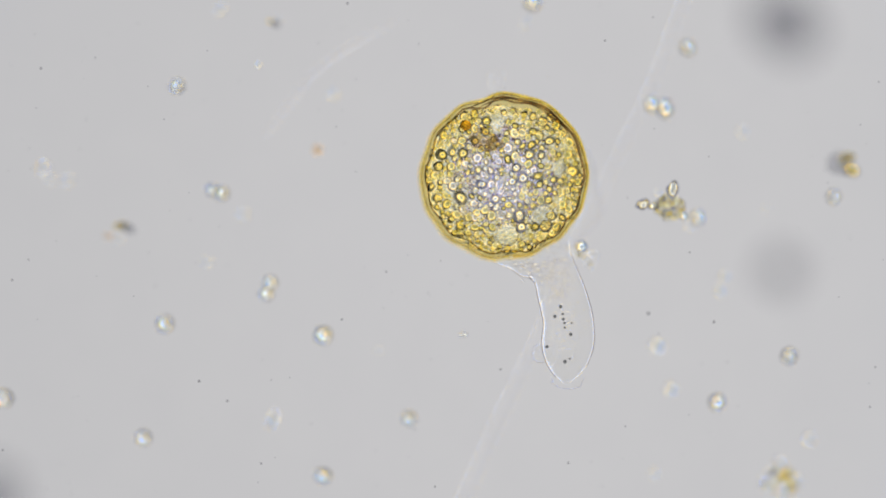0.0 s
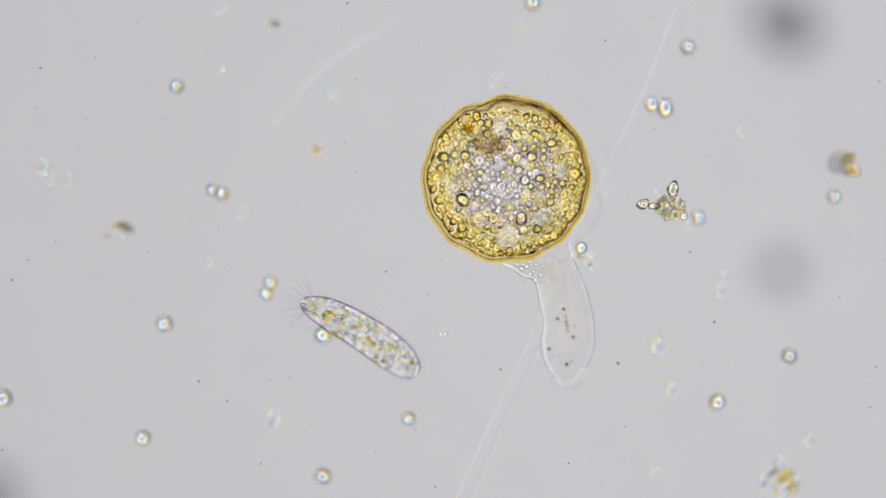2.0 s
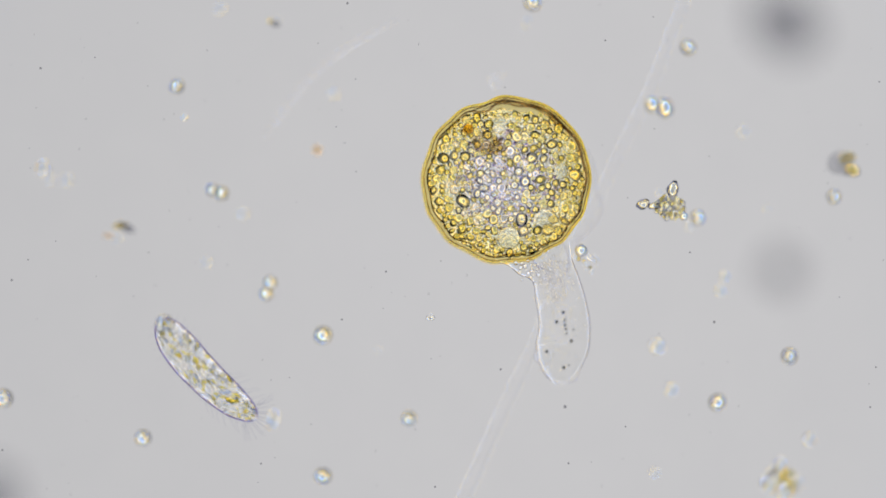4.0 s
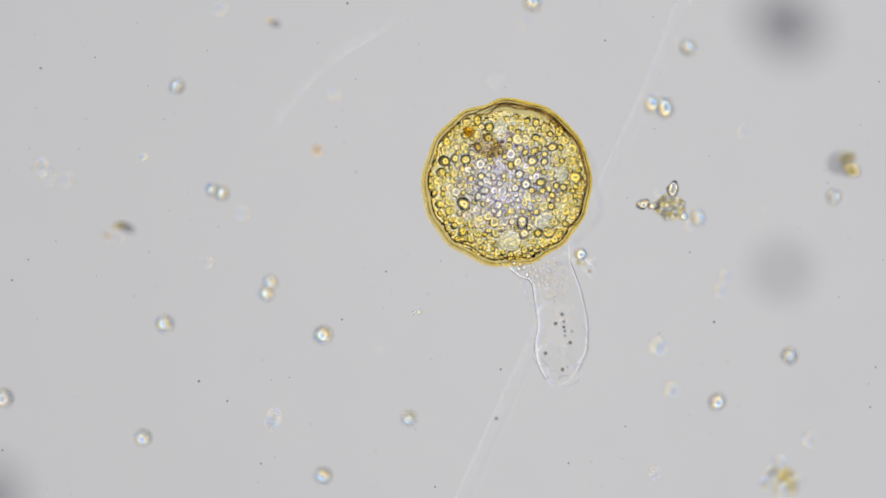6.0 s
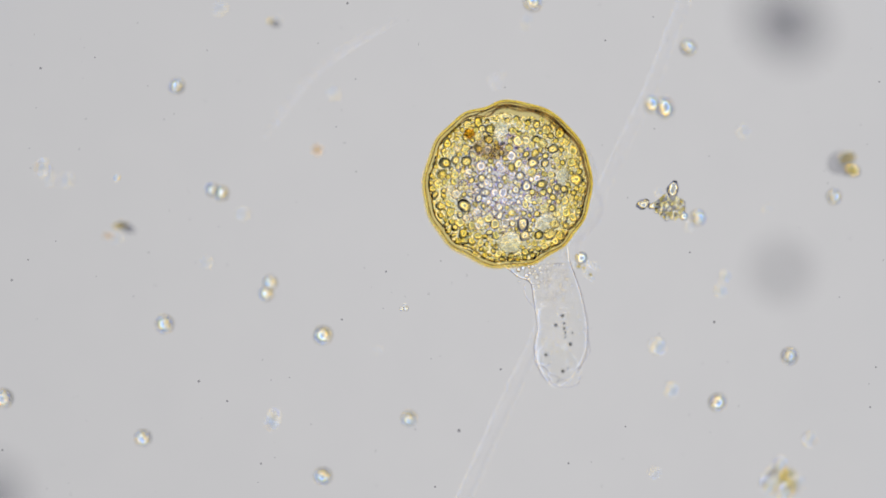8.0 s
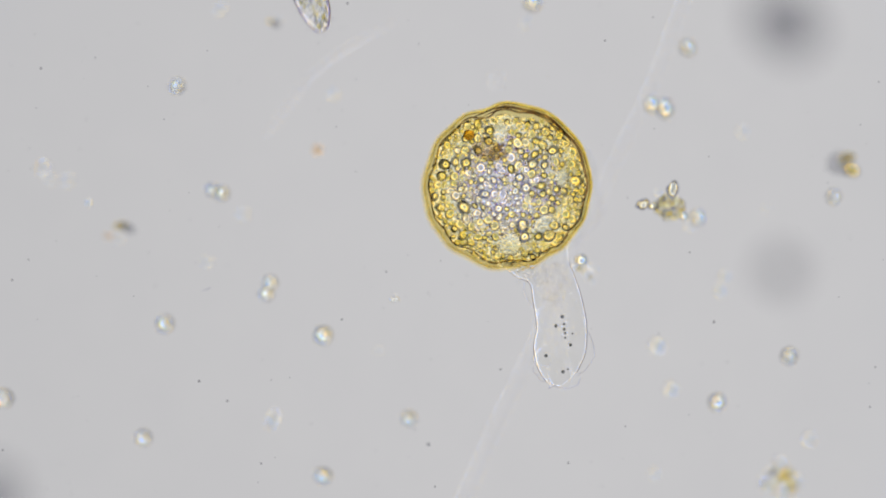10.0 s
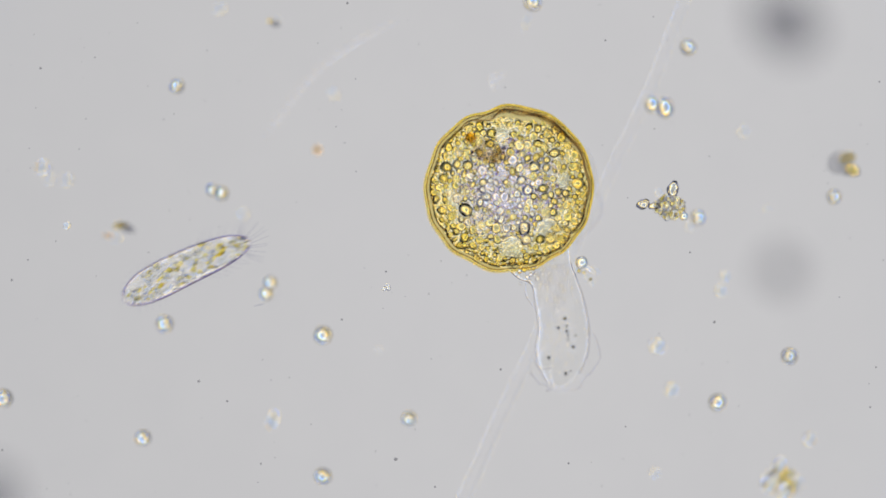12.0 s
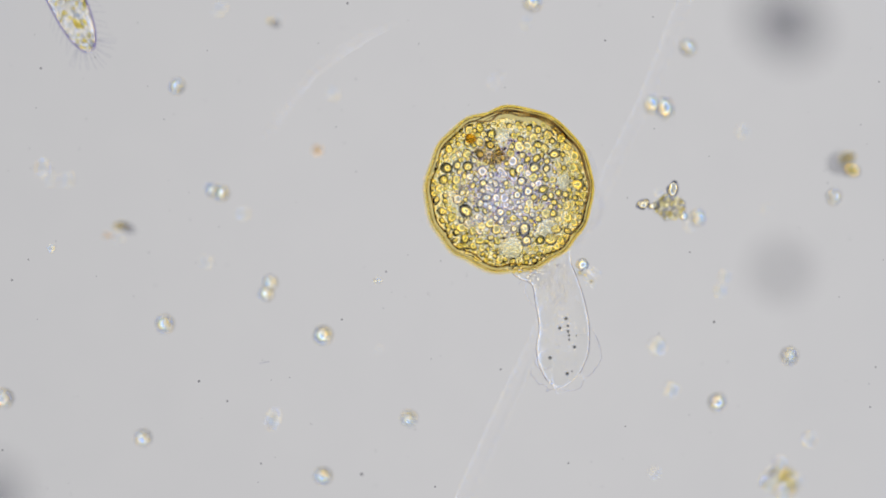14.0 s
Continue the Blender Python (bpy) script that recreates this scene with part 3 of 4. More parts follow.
        tagged(part("fine_grains", fine, ENDO_FINE, body, "countless fine grains"), kind="stuff")
        # a few larger food balls
        for q in range(2 if k in (1, 3) else 1):
            x = rnd.uniform(max(lo, -30), min(hi, 30))
            ob = new("food_ball", alga[q] if k % 2 else gran[q])
            ob.parent = body
            s = rnd.uniform(1.6, 2.3)
            ob.matrix_basis = pose((x - hinge) * MM, rnd.uniform(-0.4, 0.4) * girth(x) * MM, 0, 0, 0, rnd.gauss(0, 30)) @ Matrix.Diagonal((s * 1.2, s * 0.9, s * 0.8, 1))
        # cilia: a long brush at the tail, a row of stout ones at the head, short ones along the flanks
        spots = []
        if k == 0:
            spots += [(-40 + abs(q) * 0.5, q * 1.1, 180 - q * 9, 1.1 - 0.03 * abs(q)) for q in range(-7, 8)]
        elif k == 4:
            spots += [(39.5 - abs(q) * 0.9, q * 1.0, q * 14, 0.5) for q in range(-5, 6)]
        for q in range(4):
            x = lo + SEG * (q + 0.5) / 4
            for s in (-1, 1):
                if abs(x) < 37:
                    spots.append((x, s * girth(x) * 0.97, (180 - s * 45) if x < 8 else s * 60, 0.75 if k < 2 else 0.45))
        for i, (x, y, turn, size) in enumerate(spots):
            ob = new("cilium", hair[i % 3])
            ob.parent = body
            ob.matrix_basis = pose((x - hinge) * MM, y * MM, 0, 0, 0, turn + rnd.uniform(-8, 8)) @ Matrix.Diagonal((size, size, size, 1))
    return root, pieces


ciliate_thing, ciliate_pieces = ciliate()


# ---- loose beads, crumbs and threads on the slide ----
bead_meshes = {}


def bead(x, y, r, mat, label, name="bead", z=None, shape=(1, 1, 1), turn=0, group="loose beads on the slide", category="bead", lump=0.1):
    # the point leans to the field's middle, to build the colour fringe into the shape
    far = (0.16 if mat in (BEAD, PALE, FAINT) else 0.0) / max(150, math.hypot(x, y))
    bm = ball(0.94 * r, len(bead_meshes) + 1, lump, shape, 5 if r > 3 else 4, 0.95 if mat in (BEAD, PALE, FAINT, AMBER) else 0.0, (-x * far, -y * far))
    bead_meshes[len(bead_meshes)] = name
    ob = part(name, bm, mat, None, label, pose(x * MM, y * MM, (r * shape[2] * 0.96 if z is None else z) * MM, 0, 0, turn))
    return tagged(ob, label, category, group)


B1 = "round clear glassy bead with a dark edge on the slide"
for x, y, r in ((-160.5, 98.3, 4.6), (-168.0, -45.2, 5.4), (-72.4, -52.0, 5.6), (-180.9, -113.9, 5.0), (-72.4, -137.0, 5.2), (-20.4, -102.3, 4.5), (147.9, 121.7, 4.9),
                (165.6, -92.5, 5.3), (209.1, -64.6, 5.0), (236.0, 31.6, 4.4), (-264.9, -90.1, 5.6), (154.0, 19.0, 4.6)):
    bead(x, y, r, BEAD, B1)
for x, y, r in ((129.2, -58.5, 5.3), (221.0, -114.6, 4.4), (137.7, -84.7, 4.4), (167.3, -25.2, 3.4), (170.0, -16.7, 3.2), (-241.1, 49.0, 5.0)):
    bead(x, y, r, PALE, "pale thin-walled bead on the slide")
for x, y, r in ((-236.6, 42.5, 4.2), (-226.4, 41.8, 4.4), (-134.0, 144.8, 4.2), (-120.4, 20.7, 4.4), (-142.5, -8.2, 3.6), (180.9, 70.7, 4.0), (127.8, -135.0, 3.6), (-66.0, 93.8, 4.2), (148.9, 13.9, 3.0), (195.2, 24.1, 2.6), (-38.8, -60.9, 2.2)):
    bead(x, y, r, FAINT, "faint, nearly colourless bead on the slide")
bead(-102.7, -102.7, 4.6, PALE, "pale oval grain on the slide", "oval_grain", None, (1.5, 0.85, 0.8), 68)
bead(-75.8, 59.8, 3.4, RUST, "small orange-brown grain on the slide", "amber_grain")
bead(54.1, 148.9, 5.4, BEAD, "clear bead with a dark edge on the slide", "amber_bead")
bead(50.3, 136.3, 3.4, FAINT, "faint oval grain on the slide", "oval_grain", None, (1.5, 0.7, 0.7), 70)
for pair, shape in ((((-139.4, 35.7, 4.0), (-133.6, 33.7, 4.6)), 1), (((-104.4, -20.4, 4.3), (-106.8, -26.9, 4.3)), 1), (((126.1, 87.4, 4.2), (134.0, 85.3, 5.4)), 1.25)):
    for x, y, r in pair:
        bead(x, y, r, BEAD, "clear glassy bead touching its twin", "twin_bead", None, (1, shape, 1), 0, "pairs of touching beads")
def clump(name, x, y, label, grains, seed, lift=0):
    """A heap of grains that hold together: (x, y, radius, material, shape, turn) each, in mm from its middle."""
    root = tagged(new(name), label, "clump")
    root.matrix_basis = pose(x * MM, y * MM, 0)
    for i, (gx, gy, r, mat, shape, turn, gname) in enumerate(grains):
        part(gname, ball(r, seed + i, 0.08 if mat is BEAD else 0.2, shape, 4 if r > 2 else 3, 0.9 if mat in (BEAD, PALE, FAINT) else 0.0), mat, root, "", pose(gx * MM, gy * MM, (lift + r * shape[2]) * MM, 0, 0, turn))
    return root


def crumbs(n, w, h, seed, mats, small=0.6, large=1.7):
    rnd = random.Random(seed)
    res = []
    for _ in range(n):
        for attempt in range(60):
            x, y, r = rnd.uniform(-w, w), rnd.uniform(-h, h), rnd.uniform(small, large)
            if abs(x) / w + abs(y) / h < 1.35 and all(math.hypot(x - g[0], y - g[1]) > 0.72 * (r + g[2]) for g in res):
                res.append((x, y, r, rnd.choice(mats), (1.2, 0.9, 0.9), rnd.uniform(0, 180), "crumb"))
                break
    return res


big = [(-16.2, 1.5, 3.0, KERNEL, (1.35, 0.95, 0.8), 20, "oval_cell"), (-9.5, 0.5, 2.4, KERNEL, (1.5, 0.8, 0.8), 10, "oval_cell"), (1.6, 10.5, 3.7, KERNEL, (0.9, 1.35, 0.8), -20, "kernel"),
       (8.2, -5.8, 2.6, BEAD, (1, 1, 1), 0, "bead"), (-7, 8.5, 2.5, FAINT, (1, 1, 1), 0, "bead")]
clump("detritus_clump", 136.7, 25.5, "lumpy clump of olive-brown crumbs and clear cells on the slide", big + crumbs(230, 9, 7.5, 3, (OLIVE, KERNEL, SOOT, OLIVE, GRAN, SOOT), 0.45, 1.4), 100, 18)
low = [(-1, 9.5, 4.6, PALE, (1, 1.1, 1), 0, "bead"), (-7, -3, 4.8, PALE, (1.2, 0.9, 0.8), -30, "oval_cell"), (3, -6, 5.0, PALE, (1.2, 1, 0.8), 30, "oval_cell"), (9, -2, 4.6, FAINT, (1.3, 1, 0.8), 50, "oval_cell"), (-6, 4, 2.4, SOOT, (1.2, 0.8, 0.6), 40, "crumb"), (-3.5, 6.5, 1.7, SOOT, (1.6, 0.6, 0.6), 60, "crumb"), (5, 3, 1.6, SOOT, (1.6, 0.6, 0.6), -50, "crumb"), (0.5, 0.5, 2.0, OLIVE, (1.4, 0.7, 0.8), 30, "crumb"), (5.5, -1, 2.4, AMBER, (1.3, 0.8, 0.7), -30, "amber_lobe"), (2.5, 4.5, 2.6, AMBER, (1.2, 0.8, 0.7), 60, "amber_lobe")]
clump("detritus_clump", 204.0, -139.7, "blurred clump of clear cells and dark crumbs on the slide", low + crumbs(40, 11, 9, 8, (OLIVE, AMBER, PALE, GRAN, PALE, FAINT), 0.7, 1.9), 150)
rider = clump("crumb_cluster", 83.3, 1.4, "glassy bead with small crumbs clinging beside the pseudopod",
              [(0, 0, 3.7, BEAD, (1, 1, 1), 0, "bead"), (5.6, -4.5, 2.2, GLINT, (2.0, 0.7, 0.7), -36, "flake"), (-1.5, -5, 1.3, OLIVE, (1, 1, 1), 0, "crumb"), (1.5, -6, 1.0, OLIVE, (1, 1, 1), 0, "crumb"),
               (-4, -4, 1.6, PALE, (1, 1, 1), 0, "bead"), (4, -8, 1.4, FAINT, (1.3, 1, 1), 30, "crumb"), (7, -6, 1.0, FAINT, (1, 1, 1), 0, "crumb"), (2.5, -8.5, 1.1, PALE, (1.2, 1, 1), 20, "crumb"), (5.5, -10, 1.0, OLIVE, (1, 1, 1), 0, "crumb"), (8.5, -4.5, 2.2, FAINT, (1.5, 0.8, 0.7), -30, "flake"), (6.5, -12.5, 1.3, PALE, (1, 1.2, 1), 0, "crumb"), (3, -11.5, 0.8, PALE, (1, 1, 1), 0, "crumb"), (9.5, -9, 1.0, FAINT, (1, 1, 1), 0, "crumb")], 200, 16)
clump("dark_crumb", -193.1, 13.3, "dark oblong crumb with a yellowish end on the slide", [(1.6, -0.2, 3.4, SOOT, (1.4, 0.8, 0.6), -26, "flake"), (4.6, -1.4, 2.8, HAZE, (1.4, 0.9, 0.6), -30, "flake"), (-1.8, 0.9, 3.0, TAN, (1.4, 0.7, 0.6), 10, "amber_lobe"), (-9, -5.4, 2.0, RUST, (1.6, 0.7, 0.6), -10, "crumb"), (-3, -7, 2.6, FAINT, (1.3, 0.9, 0.7), 15, "grain")], 250)
clump("dark_crumb", -101.7, 136.3, "small dark crumb with a pale edge on the slide", [(0.5, -0.3, 2.2, SOOT, (1.4, 0.9, 0.7), -10, "flake"), (-2.4, 1.4, 1.5, AMBER, (1.3, 0.8, 0.7), 0, "amber_lobe"), (2.5, 3.0, 1.8, FAINT, (1.4, 0.8, 0.7), 0, "grain")], 260)
clump("yellow_particle", 241.1, 50.7, "dark yellow-brown particle out of focus on the slide", [(-1.0, 1.2, 7.6, HAZE, (1.05, 1.0, 0.6), -30, "core"), (-4.2, 0.5, 5.2, HAZE, (1.0, 1.2, 0.5), 10, "flake"), (2.0, 3.6, 4.6, HAZE, (1.3, 0.9, 0.6), 20, "lobe"), (3.0, 4.0, 3.8, TAN, (1.3, 0.9, 0.6), 20, "lobe"),
                                                                                                                      (2.5, -3.2, 4.0, HAZE, (1.3, 0.8, 0.8), -20, "flake"), (5.6, -3.2, 3.6, AMBER, (1.2, 0.9, 0.8), -25, "amber_lobe"), (4.6, -3.4, 1.8, SOOT, (1.2, 0.8, 0.7), 15, "grain")], 230)
clump("pale_wisp", 31.3, 101.0, "faint colourless wisp beside the shell", [(-1.0, -0.5, 2.2, GLINT, (0.7, 1.6, 0.6), 20, "wisp"), (1.8, 3.4, 2.0, GLINT, (1.9, 0.5, 0.5), 25, "wisp"), (1.5, -1.5, 1.4, FAINT, (1.2, 1.0, 0.6), 0, "wisp")], 240)


def thread(name, label, points, radii, flat=0.6):
    ob = part(name, strand(points, radii, 10, 12, flat), HYALINE, None, label)
    return tagged(ob, label, "thread")


thread("hyaline_thread", "long clear colourless thread lying across the slide", [(150.3, 163.5, 2), (142.8, 143.1, 2), (124.4, 95.5, 2), (107.4, 59.8, 2), (93.8, 30.9, 2), (78.5, 0.3, 2), (58.1, -50.7, 2), (34.3, -101.7, 2), (5.4, -166.3, 2)],
       [2.9, 2.9, 2.8, 2.8, 2.8, 2.6, 3.0, 3.4, 3.6], 0.2)
thread("hyaline_thread", "faint curved clear filament on the slide", [(-106.8, 68.3, 1), (-96.6, 83.3, 1), (-76.2, 107.8, 1), (-52.4, 124.8, 1), (-28.6, 137.7, 1)], [0.4, 1.3, 1.3, 1.5, 0.3])
film = [(85.0, 60.5), (88.1, 48.5), (88.9, 35.0), (90.6, 24.0), (84.0, 12.0), (77.0, 3.0)]
film_wide = [1.2, 3.4, 3.6, 5.6, 3.6, 1.0]
sheath = tagged(part("hyaline_sheath", lobe(film, film_wide, 3), FILM, None, "", pose(0, 0, -0.012)), "faint clear film lying beside the shell", "film")
part("edge_line", edge_line(film, film_wide, 0.0, r=0.4, free=-1), FAINT_EDGE, sheath, "thin grey line put in for the refracted edge")

# specks put in the water for dust on the camera's sensor, which stays sharp
for x, y, r in ((-34.3, -13.6, 0.8), (-146.9, -79.6, 1.1), (34.7, -72.4, 0.9), (163.2, -43.9, 1.1), (-60.9, -42.5, 0.9), (-242.1, 108.8, 1.0), (-259.4, -18.7, 0.9), (-249.6, -6.5, 0.7), (-57.5, 147.9, 1.0), (-4.8, -143.1, 0.8), (75.5, -128.9, 0.8),
                (97.6, 125.5, 0.8), (257.0, -95.2, 0.8), (109.8, -106.8, 0.7), (-109.5, -129.2, 0.8), (-265.2, -121.0, 0.8), (-129.9, -91.5, 0.9), (148.6, -2.0, 0.7), (260.4, -71.1, 0.7), (126.5, 139.7, 0.6), (-209.4, 115.3, 0.6), (262.5, 100.6, 0.7)):
    bead(x, y, 0.8 * r, DUST, "tiny round dark speck put in for dust on the camera sensor", "dust_speck", 27, (1, 1, 0.6), 0, "specks in the water", "speck", 0.2)
drifter = clump("drifting_flock", 0, 0, "tiny flock of three clear beads adrift in the water", [(-1.4, -0.6, 1.3, BEAD, (1, 1, 1), 0, "bead"), (1.3, -0.4, 1.4, BEAD, (1, 1, 1), 0, "bead"), (0.6, 1.5, 1.0, PALE, (1, 1, 1), 0, "bead")], 270)
roamer = bead(0, 0, 2.4, PALE, "small clear bead adrift in the water", "drifting_bead")
dot = bead(0, 0, 1.1, DUST, "tiny dark grain adrift in the water", "drifting_grain", category="grain")
# the finest motes
motes = bmesh.new()
mote_rnd = random.Random(77)
for _ in range(150):
    bmesh.ops.create_icosphere(motes, subdivisions=1, radius=mote_rnd.uniform(0.2, 0.5) * MM,
                               matrix=Matrix.Translation((mote_rnd.uniform(-265, 265) * MM, mote_rnd.uniform(-149, 149) * MM, mote_rnd.uniform(14, 34) * MM)))
tagged(part("fine_motes", motes, MOTE, None), "scattered faint motes adrift in the water", "motes", kind="stuff")
needle = tagged(part("drifting_needle", strand([(-3.2, -0.6, 0), (0, 0, 0), (3.2, 0.4, 0)], [0.2, 0.5, 0.2], 6, 8), HAIR), "short clear needle crystal adrift in the water", "crystal")
# dust under the slide, far out of focus
# the last flake is added to darken the lower left corner
for x, y, r, shape, turn, label in ((206.7, 135.7, 17, (1.35, 0.95, 0.2), -50, "large blurred flake under the slide that darkens the corner"), (204.0, -12.6, 10.5, (1, 1.05, 0.2), 0, "grey dust flake under the slide, blurred"), (-270.6, -149.3, 15, (1, 1.3, 0.2), 10, "blurred flake under the slide that darkens the corner")):
    k = 1 + 0.2 / RANGE
    bead(x * k, y * k, r, LINT, label, "dust_flake", -200 - r * 0.2, shape, turn, "dust under the slide", "dust", 0.35)


# ---- what moves ----
def shift(rows):
    return [(t, pose(x * MM, y * MM, z * MM)) for t, x, y, z in rows]


CREEP = [(0, 0, 0), (1, 0.4, -0.4), (1.4, 1.1, -1.1), (3, 1.2, -1.6), (5.5, 1.6, -3.4), (7, 2.0, -4.4), (8, 2.1, -4.9), (10.5, 1.9, -6.0), (11, 2.0, -6.3), (11.4, 2.8, -6.8), (14, 3.0, -8.0)]
# time, middle of the body in mm, heading in degrees, bend of head and tail in degrees
SWIM = [
    (0.0, -309.0, -90.0, 30, 0), (0.1, -287.0, -76.2, 31, 0), (0.2, -266.6, -67.7, 32, 0), (0.3, -245.5, -59.8, 33, 0), (0.4, -230.9, -57.5, 32, 0),
    (0.5, -218.3, -47.4, 33, 0), (0.6, -201.3, -36.4, 33, 3), (0.7, -186.0, -29.2, 25, -6), (0.8, -168.0, -22.8, 27, -3), (0.9, -153.0, -12.6, 31, 3),
    (1.0, -139.7, -8.2, 34, 6), (1.1, -138.0, -10.5, 14, -10), (1.2, -133.3, -18.0, -10, -12), (1.3, -116.3, -22.1, -5, -5), (1.4, -109.1, -23.5, -4, 0),
    (1.5, -100.0, -27.9, -12, -8), (1.6, -86.7, -35.4, -20, -6), (1.7, -69.4, -42.8, -25, -4), (1.8, -52.7, -46.9, -20, -4), (1.9, -51.0, -48.3, -22, -4),
    (2.0, -48.3, -50.3, -32, -8), (2.1, -52.4, -61.5, -49, -12), (2.2, -51.0, -74.8, -60, -6), (2.3, -44.9, -91.1, -66, 0), (2.4, -35.4, -109.8, -59, 5),
    (2.5, -20.4, -124.1, -49, 4), (2.6, -20.7, -133.3, -54, 0), (2.7, -20.7, -131.9, -55, 0), (2.8, -21.4, -135.0, -57, -3), (2.9, -29.6, -139.7, -84, -8),
    (3.0, -39.4, -139.1, -102, -12), (3.1, -49.0, -123.1, -141, -16), (3.2, -56.4, -122.1, -159, -18), (3.6, -103.4, -110.2, -188, -10), (4.1, -151.0, -64.3, -235, -8),
    (4.6, -164.6, 3.7, -262, 0), (5.0, -171.4, 81.9, -248, 4), (5.3, -190.1, 131.2, -228, 4), (5.4, -205.4, 141.4, -221, 5), (5.5, -227.4, 153.2, -216, 5),
    (5.6, -255.7, 156.7, -203, 5), (6.2, -321.0, 190.7, -150, 0), (7.0, -327.8, 238.3, -75, 0), (8.2, -232.6, 262.1, -15, 0), (9.4, -123.8, 234.9, -35, 0),
    (10.0, -86.4, 170.3, -70, 0), (10.3, -77.2, 109.1, -75, 0), (10.4, -64.6, 89.8, -61, 0), (10.5, -51.0, 75.1, -52, -3), (10.6, -59.2, 66.6, -67, -3),
    (10.7, -59.5, 52.4, -73, -2), (10.8, -53.7, 34.3, -70, 0), (10.9, -51.7, 15.6, -70, 0), (11.0, -45.6, -1.0, -71, 0), (11.1, -45.9, -10.5, -73, 0),
    (11.2, -49.0, 0.3, -77, -3), (11.3, -51.7, 3.1, -86, -3), (11.4, -55.1, 19.0, -93, -4), (11.5, -71.0, 23.8, -128, -6), (11.6, -88.1, 6.5, -139, -4),
    (11.7, -96.9, 6.8, -160, -9), (11.8, -117.3, 6.5, -165, 0), (12.0, -155.0, -11.2, -155, 4), (12.2, -188.0, -30.9, -142, 4), (12.3, -202.3, -45.2, -136, 0),
    (12.4, -212.8, -47.3, -151, -6), (12.5, -221.3, -50.0, -160, -8), (12.6, -221.3, -41.1, -180, -12), (12.7, -225.8, -29.6, -203, -12), (12.8, -229.8, -20.1, -218, -14),
    (12.9, -223.0, -15.0, -239, -14), (13.0, -224.4, -6.0, -255, -10), (13.2, -209.4, 13.3, -284, -7), (13.4, -198.6, 52.0, -279, -3), (13.6, -199.9, 91.5, -264, 0),
    (13.7, -206.7, 116.3, -254, 3), (13.8, -217.6, 135.3, -247, 4), (13.9, -227.1, 147.2, -240, 4), (14.0, -229.8, 156.7, -245, 0),
]


def bent(k, b):
    """The place of the ciliate's section k, counted from the tail, when each joint is bent by b degrees."""
    if k == 2:
        return pose(0, 0, 0)
    side = 1 if k > 2 else -1
    x, y = side * SEG / 2, 0.0
    if k in (0, 4):
        x, y = x + side * SEG * math.cos(radians(b)), y + SEG * math.sin(radians(b))
    return pose(x * MM, y * MM, 0, 0, 0, side * b * (2 if k in (0, 4) else 1))


ROLL = [(0, 38), (0.7, 38), (1.0, 36), (1.6, 0), (2.0, 20), (2.6, 45), (3.2, 50), (4.2, 10), (5.3, 0), (9.4, 30), (10.3, 35), (10.6, 38), (11.0, 40), (11.3, 30), (11.5, 28), (11.8, 22), (12.2, 20), (12.6, 10), (13.0, 30), (13.4, 0), (14, 0)]


def rolled(t):
    """How far the ciliate has rolled on its long axis, in degrees."""
    return float(np.interp(t, [r[0] for r in ROLL], [r[1] for r in ROLL]))


def focal(t):
    """The height of the plane in focus, in mm."""
    return float(np.interp(t, [f[0] for f in FOCUS], [f[1] for f in FOCUS]))


def sunk(t):
    """How far the ciliate swims below the plane in focus, in mm."""
    return float(np.interp(t, [0, 0.6, 1.05, 1.25, 10.3, 11.0, 11.4, 12.6, 13.3, 14], [15, 14, 10, 2, 5, 5, 2, 7, 13, 8]))


def pitched(t):
    """How far the ciliate has tipped its head, in degrees."""
    return float(np.interp(t, [12.6, 13.0, 13.2, 13.5], [0, 18, 12, 0]))


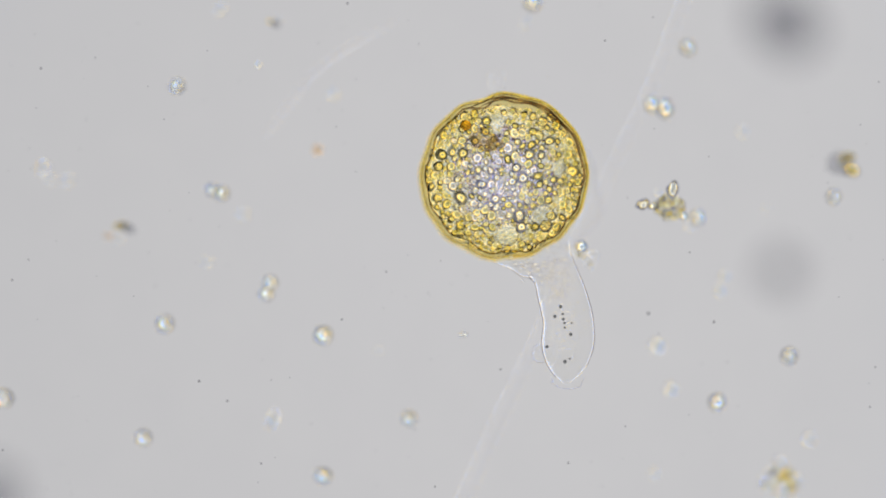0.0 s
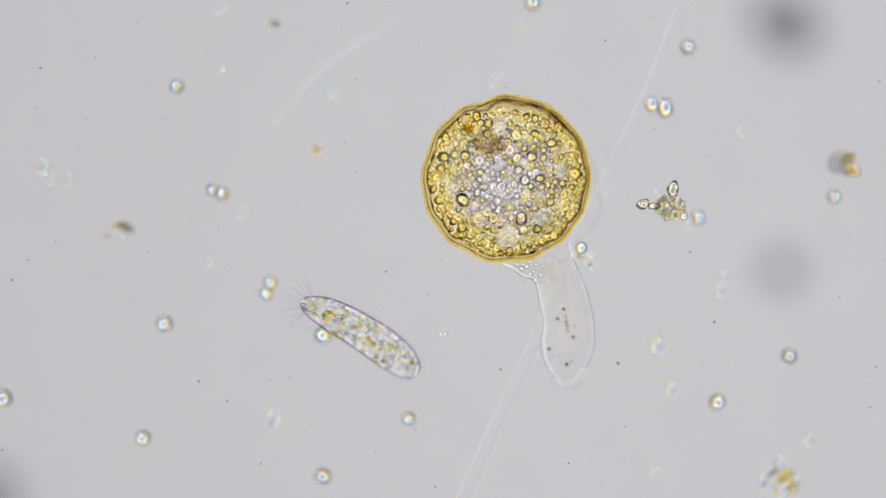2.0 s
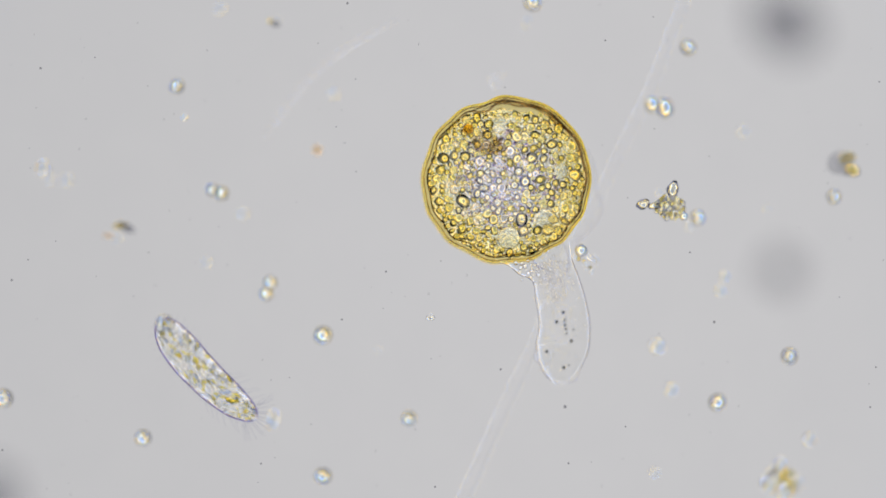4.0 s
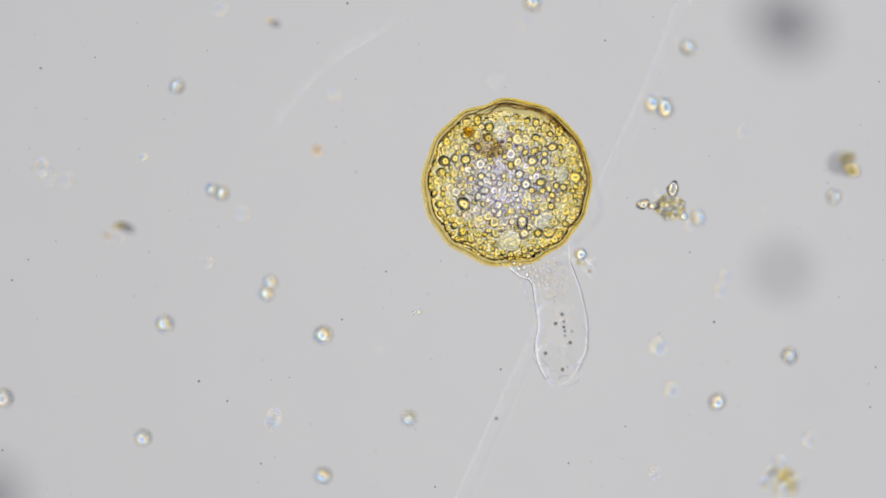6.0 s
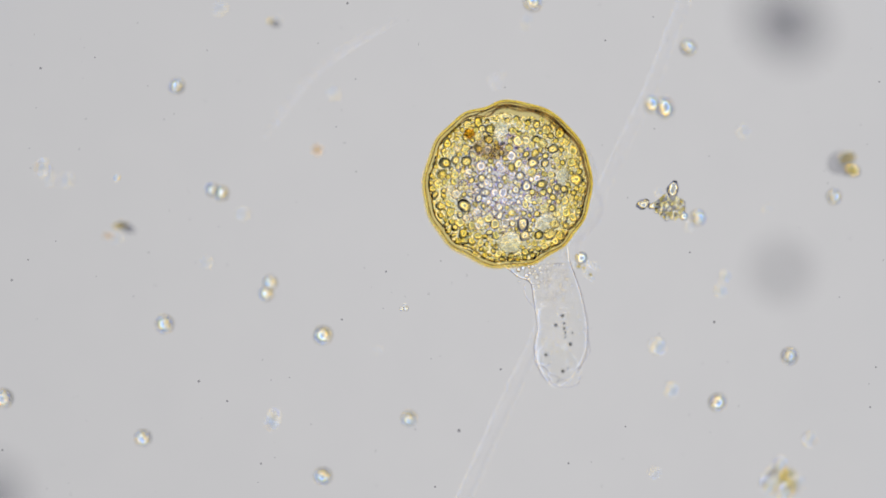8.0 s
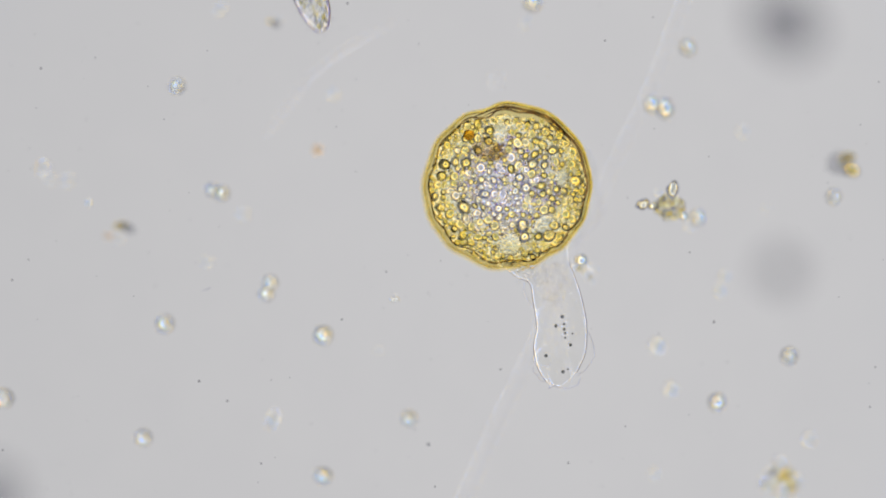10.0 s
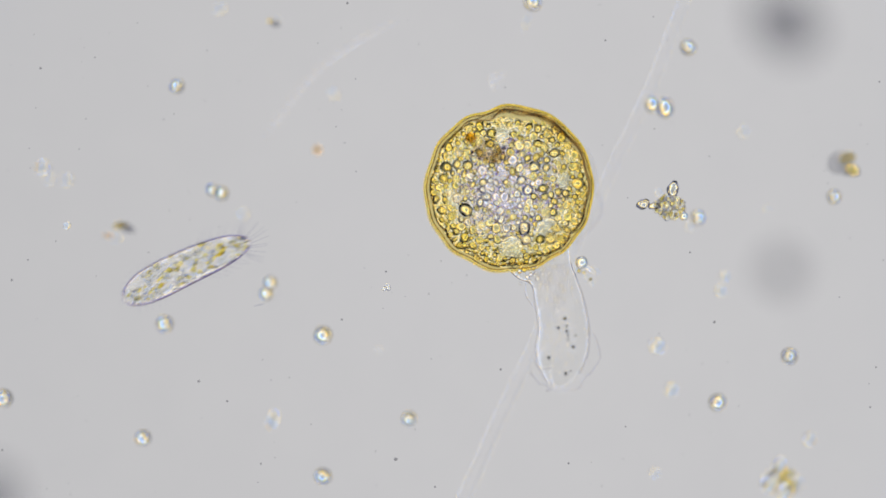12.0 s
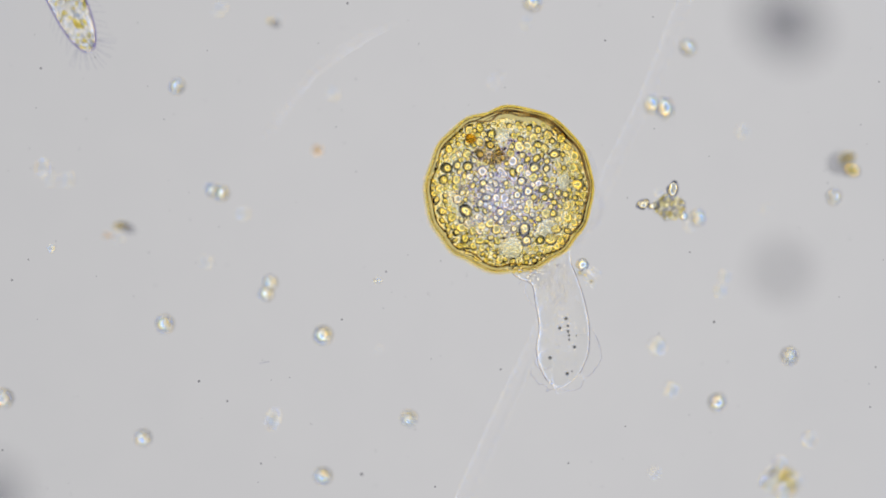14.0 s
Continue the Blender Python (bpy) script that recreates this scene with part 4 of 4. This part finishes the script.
def motions():
    walk(amoeba_thing, [(t, pose((HOME[0] + x) * MM, (HOME[1] + y) * MM, 8 * MM)) for t, x, y in CREEP])
    px, py = own(60.5, -9.2)
    lean = ((0, 0), (1.5, 0), (2.2, -1.8), (3, -3.6), (5.5, -4), (14, -3.4))
    hold = ((0, 0, 0), (1.5, -0.4, 0.8), (2.2, -0.5, 1), (3, -0.6, 1.1), (5.5, -2.4, 2.2), (14, -3.4, 5.3))
    walk(stem_part, [(t, pose((x + px) * MM, (y + py) * MM, 0, 0, 0, a) @ pose(-px * MM, -py * MM, 0)) for (t, a), (_, x, y) in zip(lean, hold)])
    walk(rider, shift([(0, 83.3, 1.4, 0), (3, 83.3, 0.0, 0), (5.5, 83.0, -2.7, 0), (8, 83.3, -5.4, 0), (11, 83.3, -7.5, 0), (14, 84.0, -9.5, 0)]))
    walk(lobe_parts["tip"], shift([(0, 0, 0, 0), (1, 0, 1.0, 0), (2, -2, 2, 0), (3, -4, 5, 0), (5.3, -4, 6, 0), (14, -3, 7, 0)]))
    walk(lobe_parts["knob"], shift([(0, 0, 0, 0), (1, 0.5, 0.2, 0), (2, 0.5, 0.5, 0), (3, 0.4, 1, 0), (5.3, -0.6, 2, 0), (14, -1.2, 4, 0)]))
    walk(lobe_parts["collar"], shift([(0, 4, 42, 0), (3.3, 4, 40, 0), (4.3, 0, 16, 0), (5.3, -2, 3.4, 0), (8, -2.5, 4, 0), (14, -3, 7, 0)]))
    walk(lobe_parts["frill"], shift([(0, -25, 78, 0), (3.3, -25, 76, 0), (5.3, -10, 9, 0), (8.2, -9, 8, 0), (10.3, -5.5, 6.5, 0), (14, -3.0, 7, 0)]))
    walk(lobe_parts["fringe"], shift([(0, -5, 96, 0), (3.3, -5, 94, 0), (5.3, 6, 12, 0), (8.2, 4, 9, 0), (10.3, -1, 6, 0), (14, -3, 6.5, 0)]))
    for ob, (x, y) in dark_grains:
        walk(ob, [(t, pose((x + dx) * MM, (y + dy) * MM, 26 * MM)) for t, dx, dy in ((0, 0, 0), (1.5, 0.8, -0.4), (3, 2.8, -1.8), (5.5, 3.6, -2.2), (8, 4.2, -2.8), (11, 4.8, -3.2), (14, 5.4, -3.6))])
    walk(ciliate_thing, [(t, pose(x * MM, y * MM, (focal(t) - sunk(t)) * MM, rolled(t), pitched(t), h)) for t, x, y, h, b in SWIM])
    for k, piece in enumerate(ciliate_pieces):
        walk(piece, [(t, bent(k, 0.6 * b)) for t, x, y, h, b in SWIM])
    walk(drifter, shift([(0, 12.2, -51.3, 20), (1.2, 6.1, -51.3, 20), (1.6, 2.7, -51.3, 20), (3.2, -4.8, -44.5, 20), (8, -23.5, -35.4, 20), (12.5, -35.4, -21.8, 20), (14, -39.4, -18.7, 20)]))
    walk(needle, [(t, pose(x * MM, y * MM, 24 * MM, 0, 0, a)) for t, x, y, a in ((0, -409.4, 61.5, 40), (8.2, -280.2, 0.3, 20), (10.3, -132.3, -25.8, 8), (11, -128.5, -26.5, 8), (12.5, -105.7, -40.5, 0), (14, -107.4, -68.3, 2))])
    walk(roamer, shift([(0, -111.2, 110.8, 20), (1.5, -128.9, 109.8, 20), (3, -142.1, 98.6, 20), (5.4, -174.8, 56.8, 20), (6.5, -183.6, 54.7, 20), (7.5, -191.8, 47.3, 20), (10.3, -215.6, 25.8, 20), (14, -236.0, 0.3, 20)]))
    walk(dot, shift([(0, 123.8, -38.8, 21), (0.6, 118.7, -50.0, 21), (1.2, 112.5, -61.5, 21), (1.6, 110.5, -64.6, 21), (2.0, 105.4, -68.7, 21), (2.4, 96.6, -76.2, 21), (2.8, 92.8, -81.9, 21), (3.2, 87.7, -87.4, 21), (5.3, 46.2, -100.0, 21),
                     (6.5, 24.1, -103.7, 21), (7.5, 13.9, -107.4, 21), (11, -18.4, -122.1, 21), (14, -49.0, -135.7, 21)]))


motions()
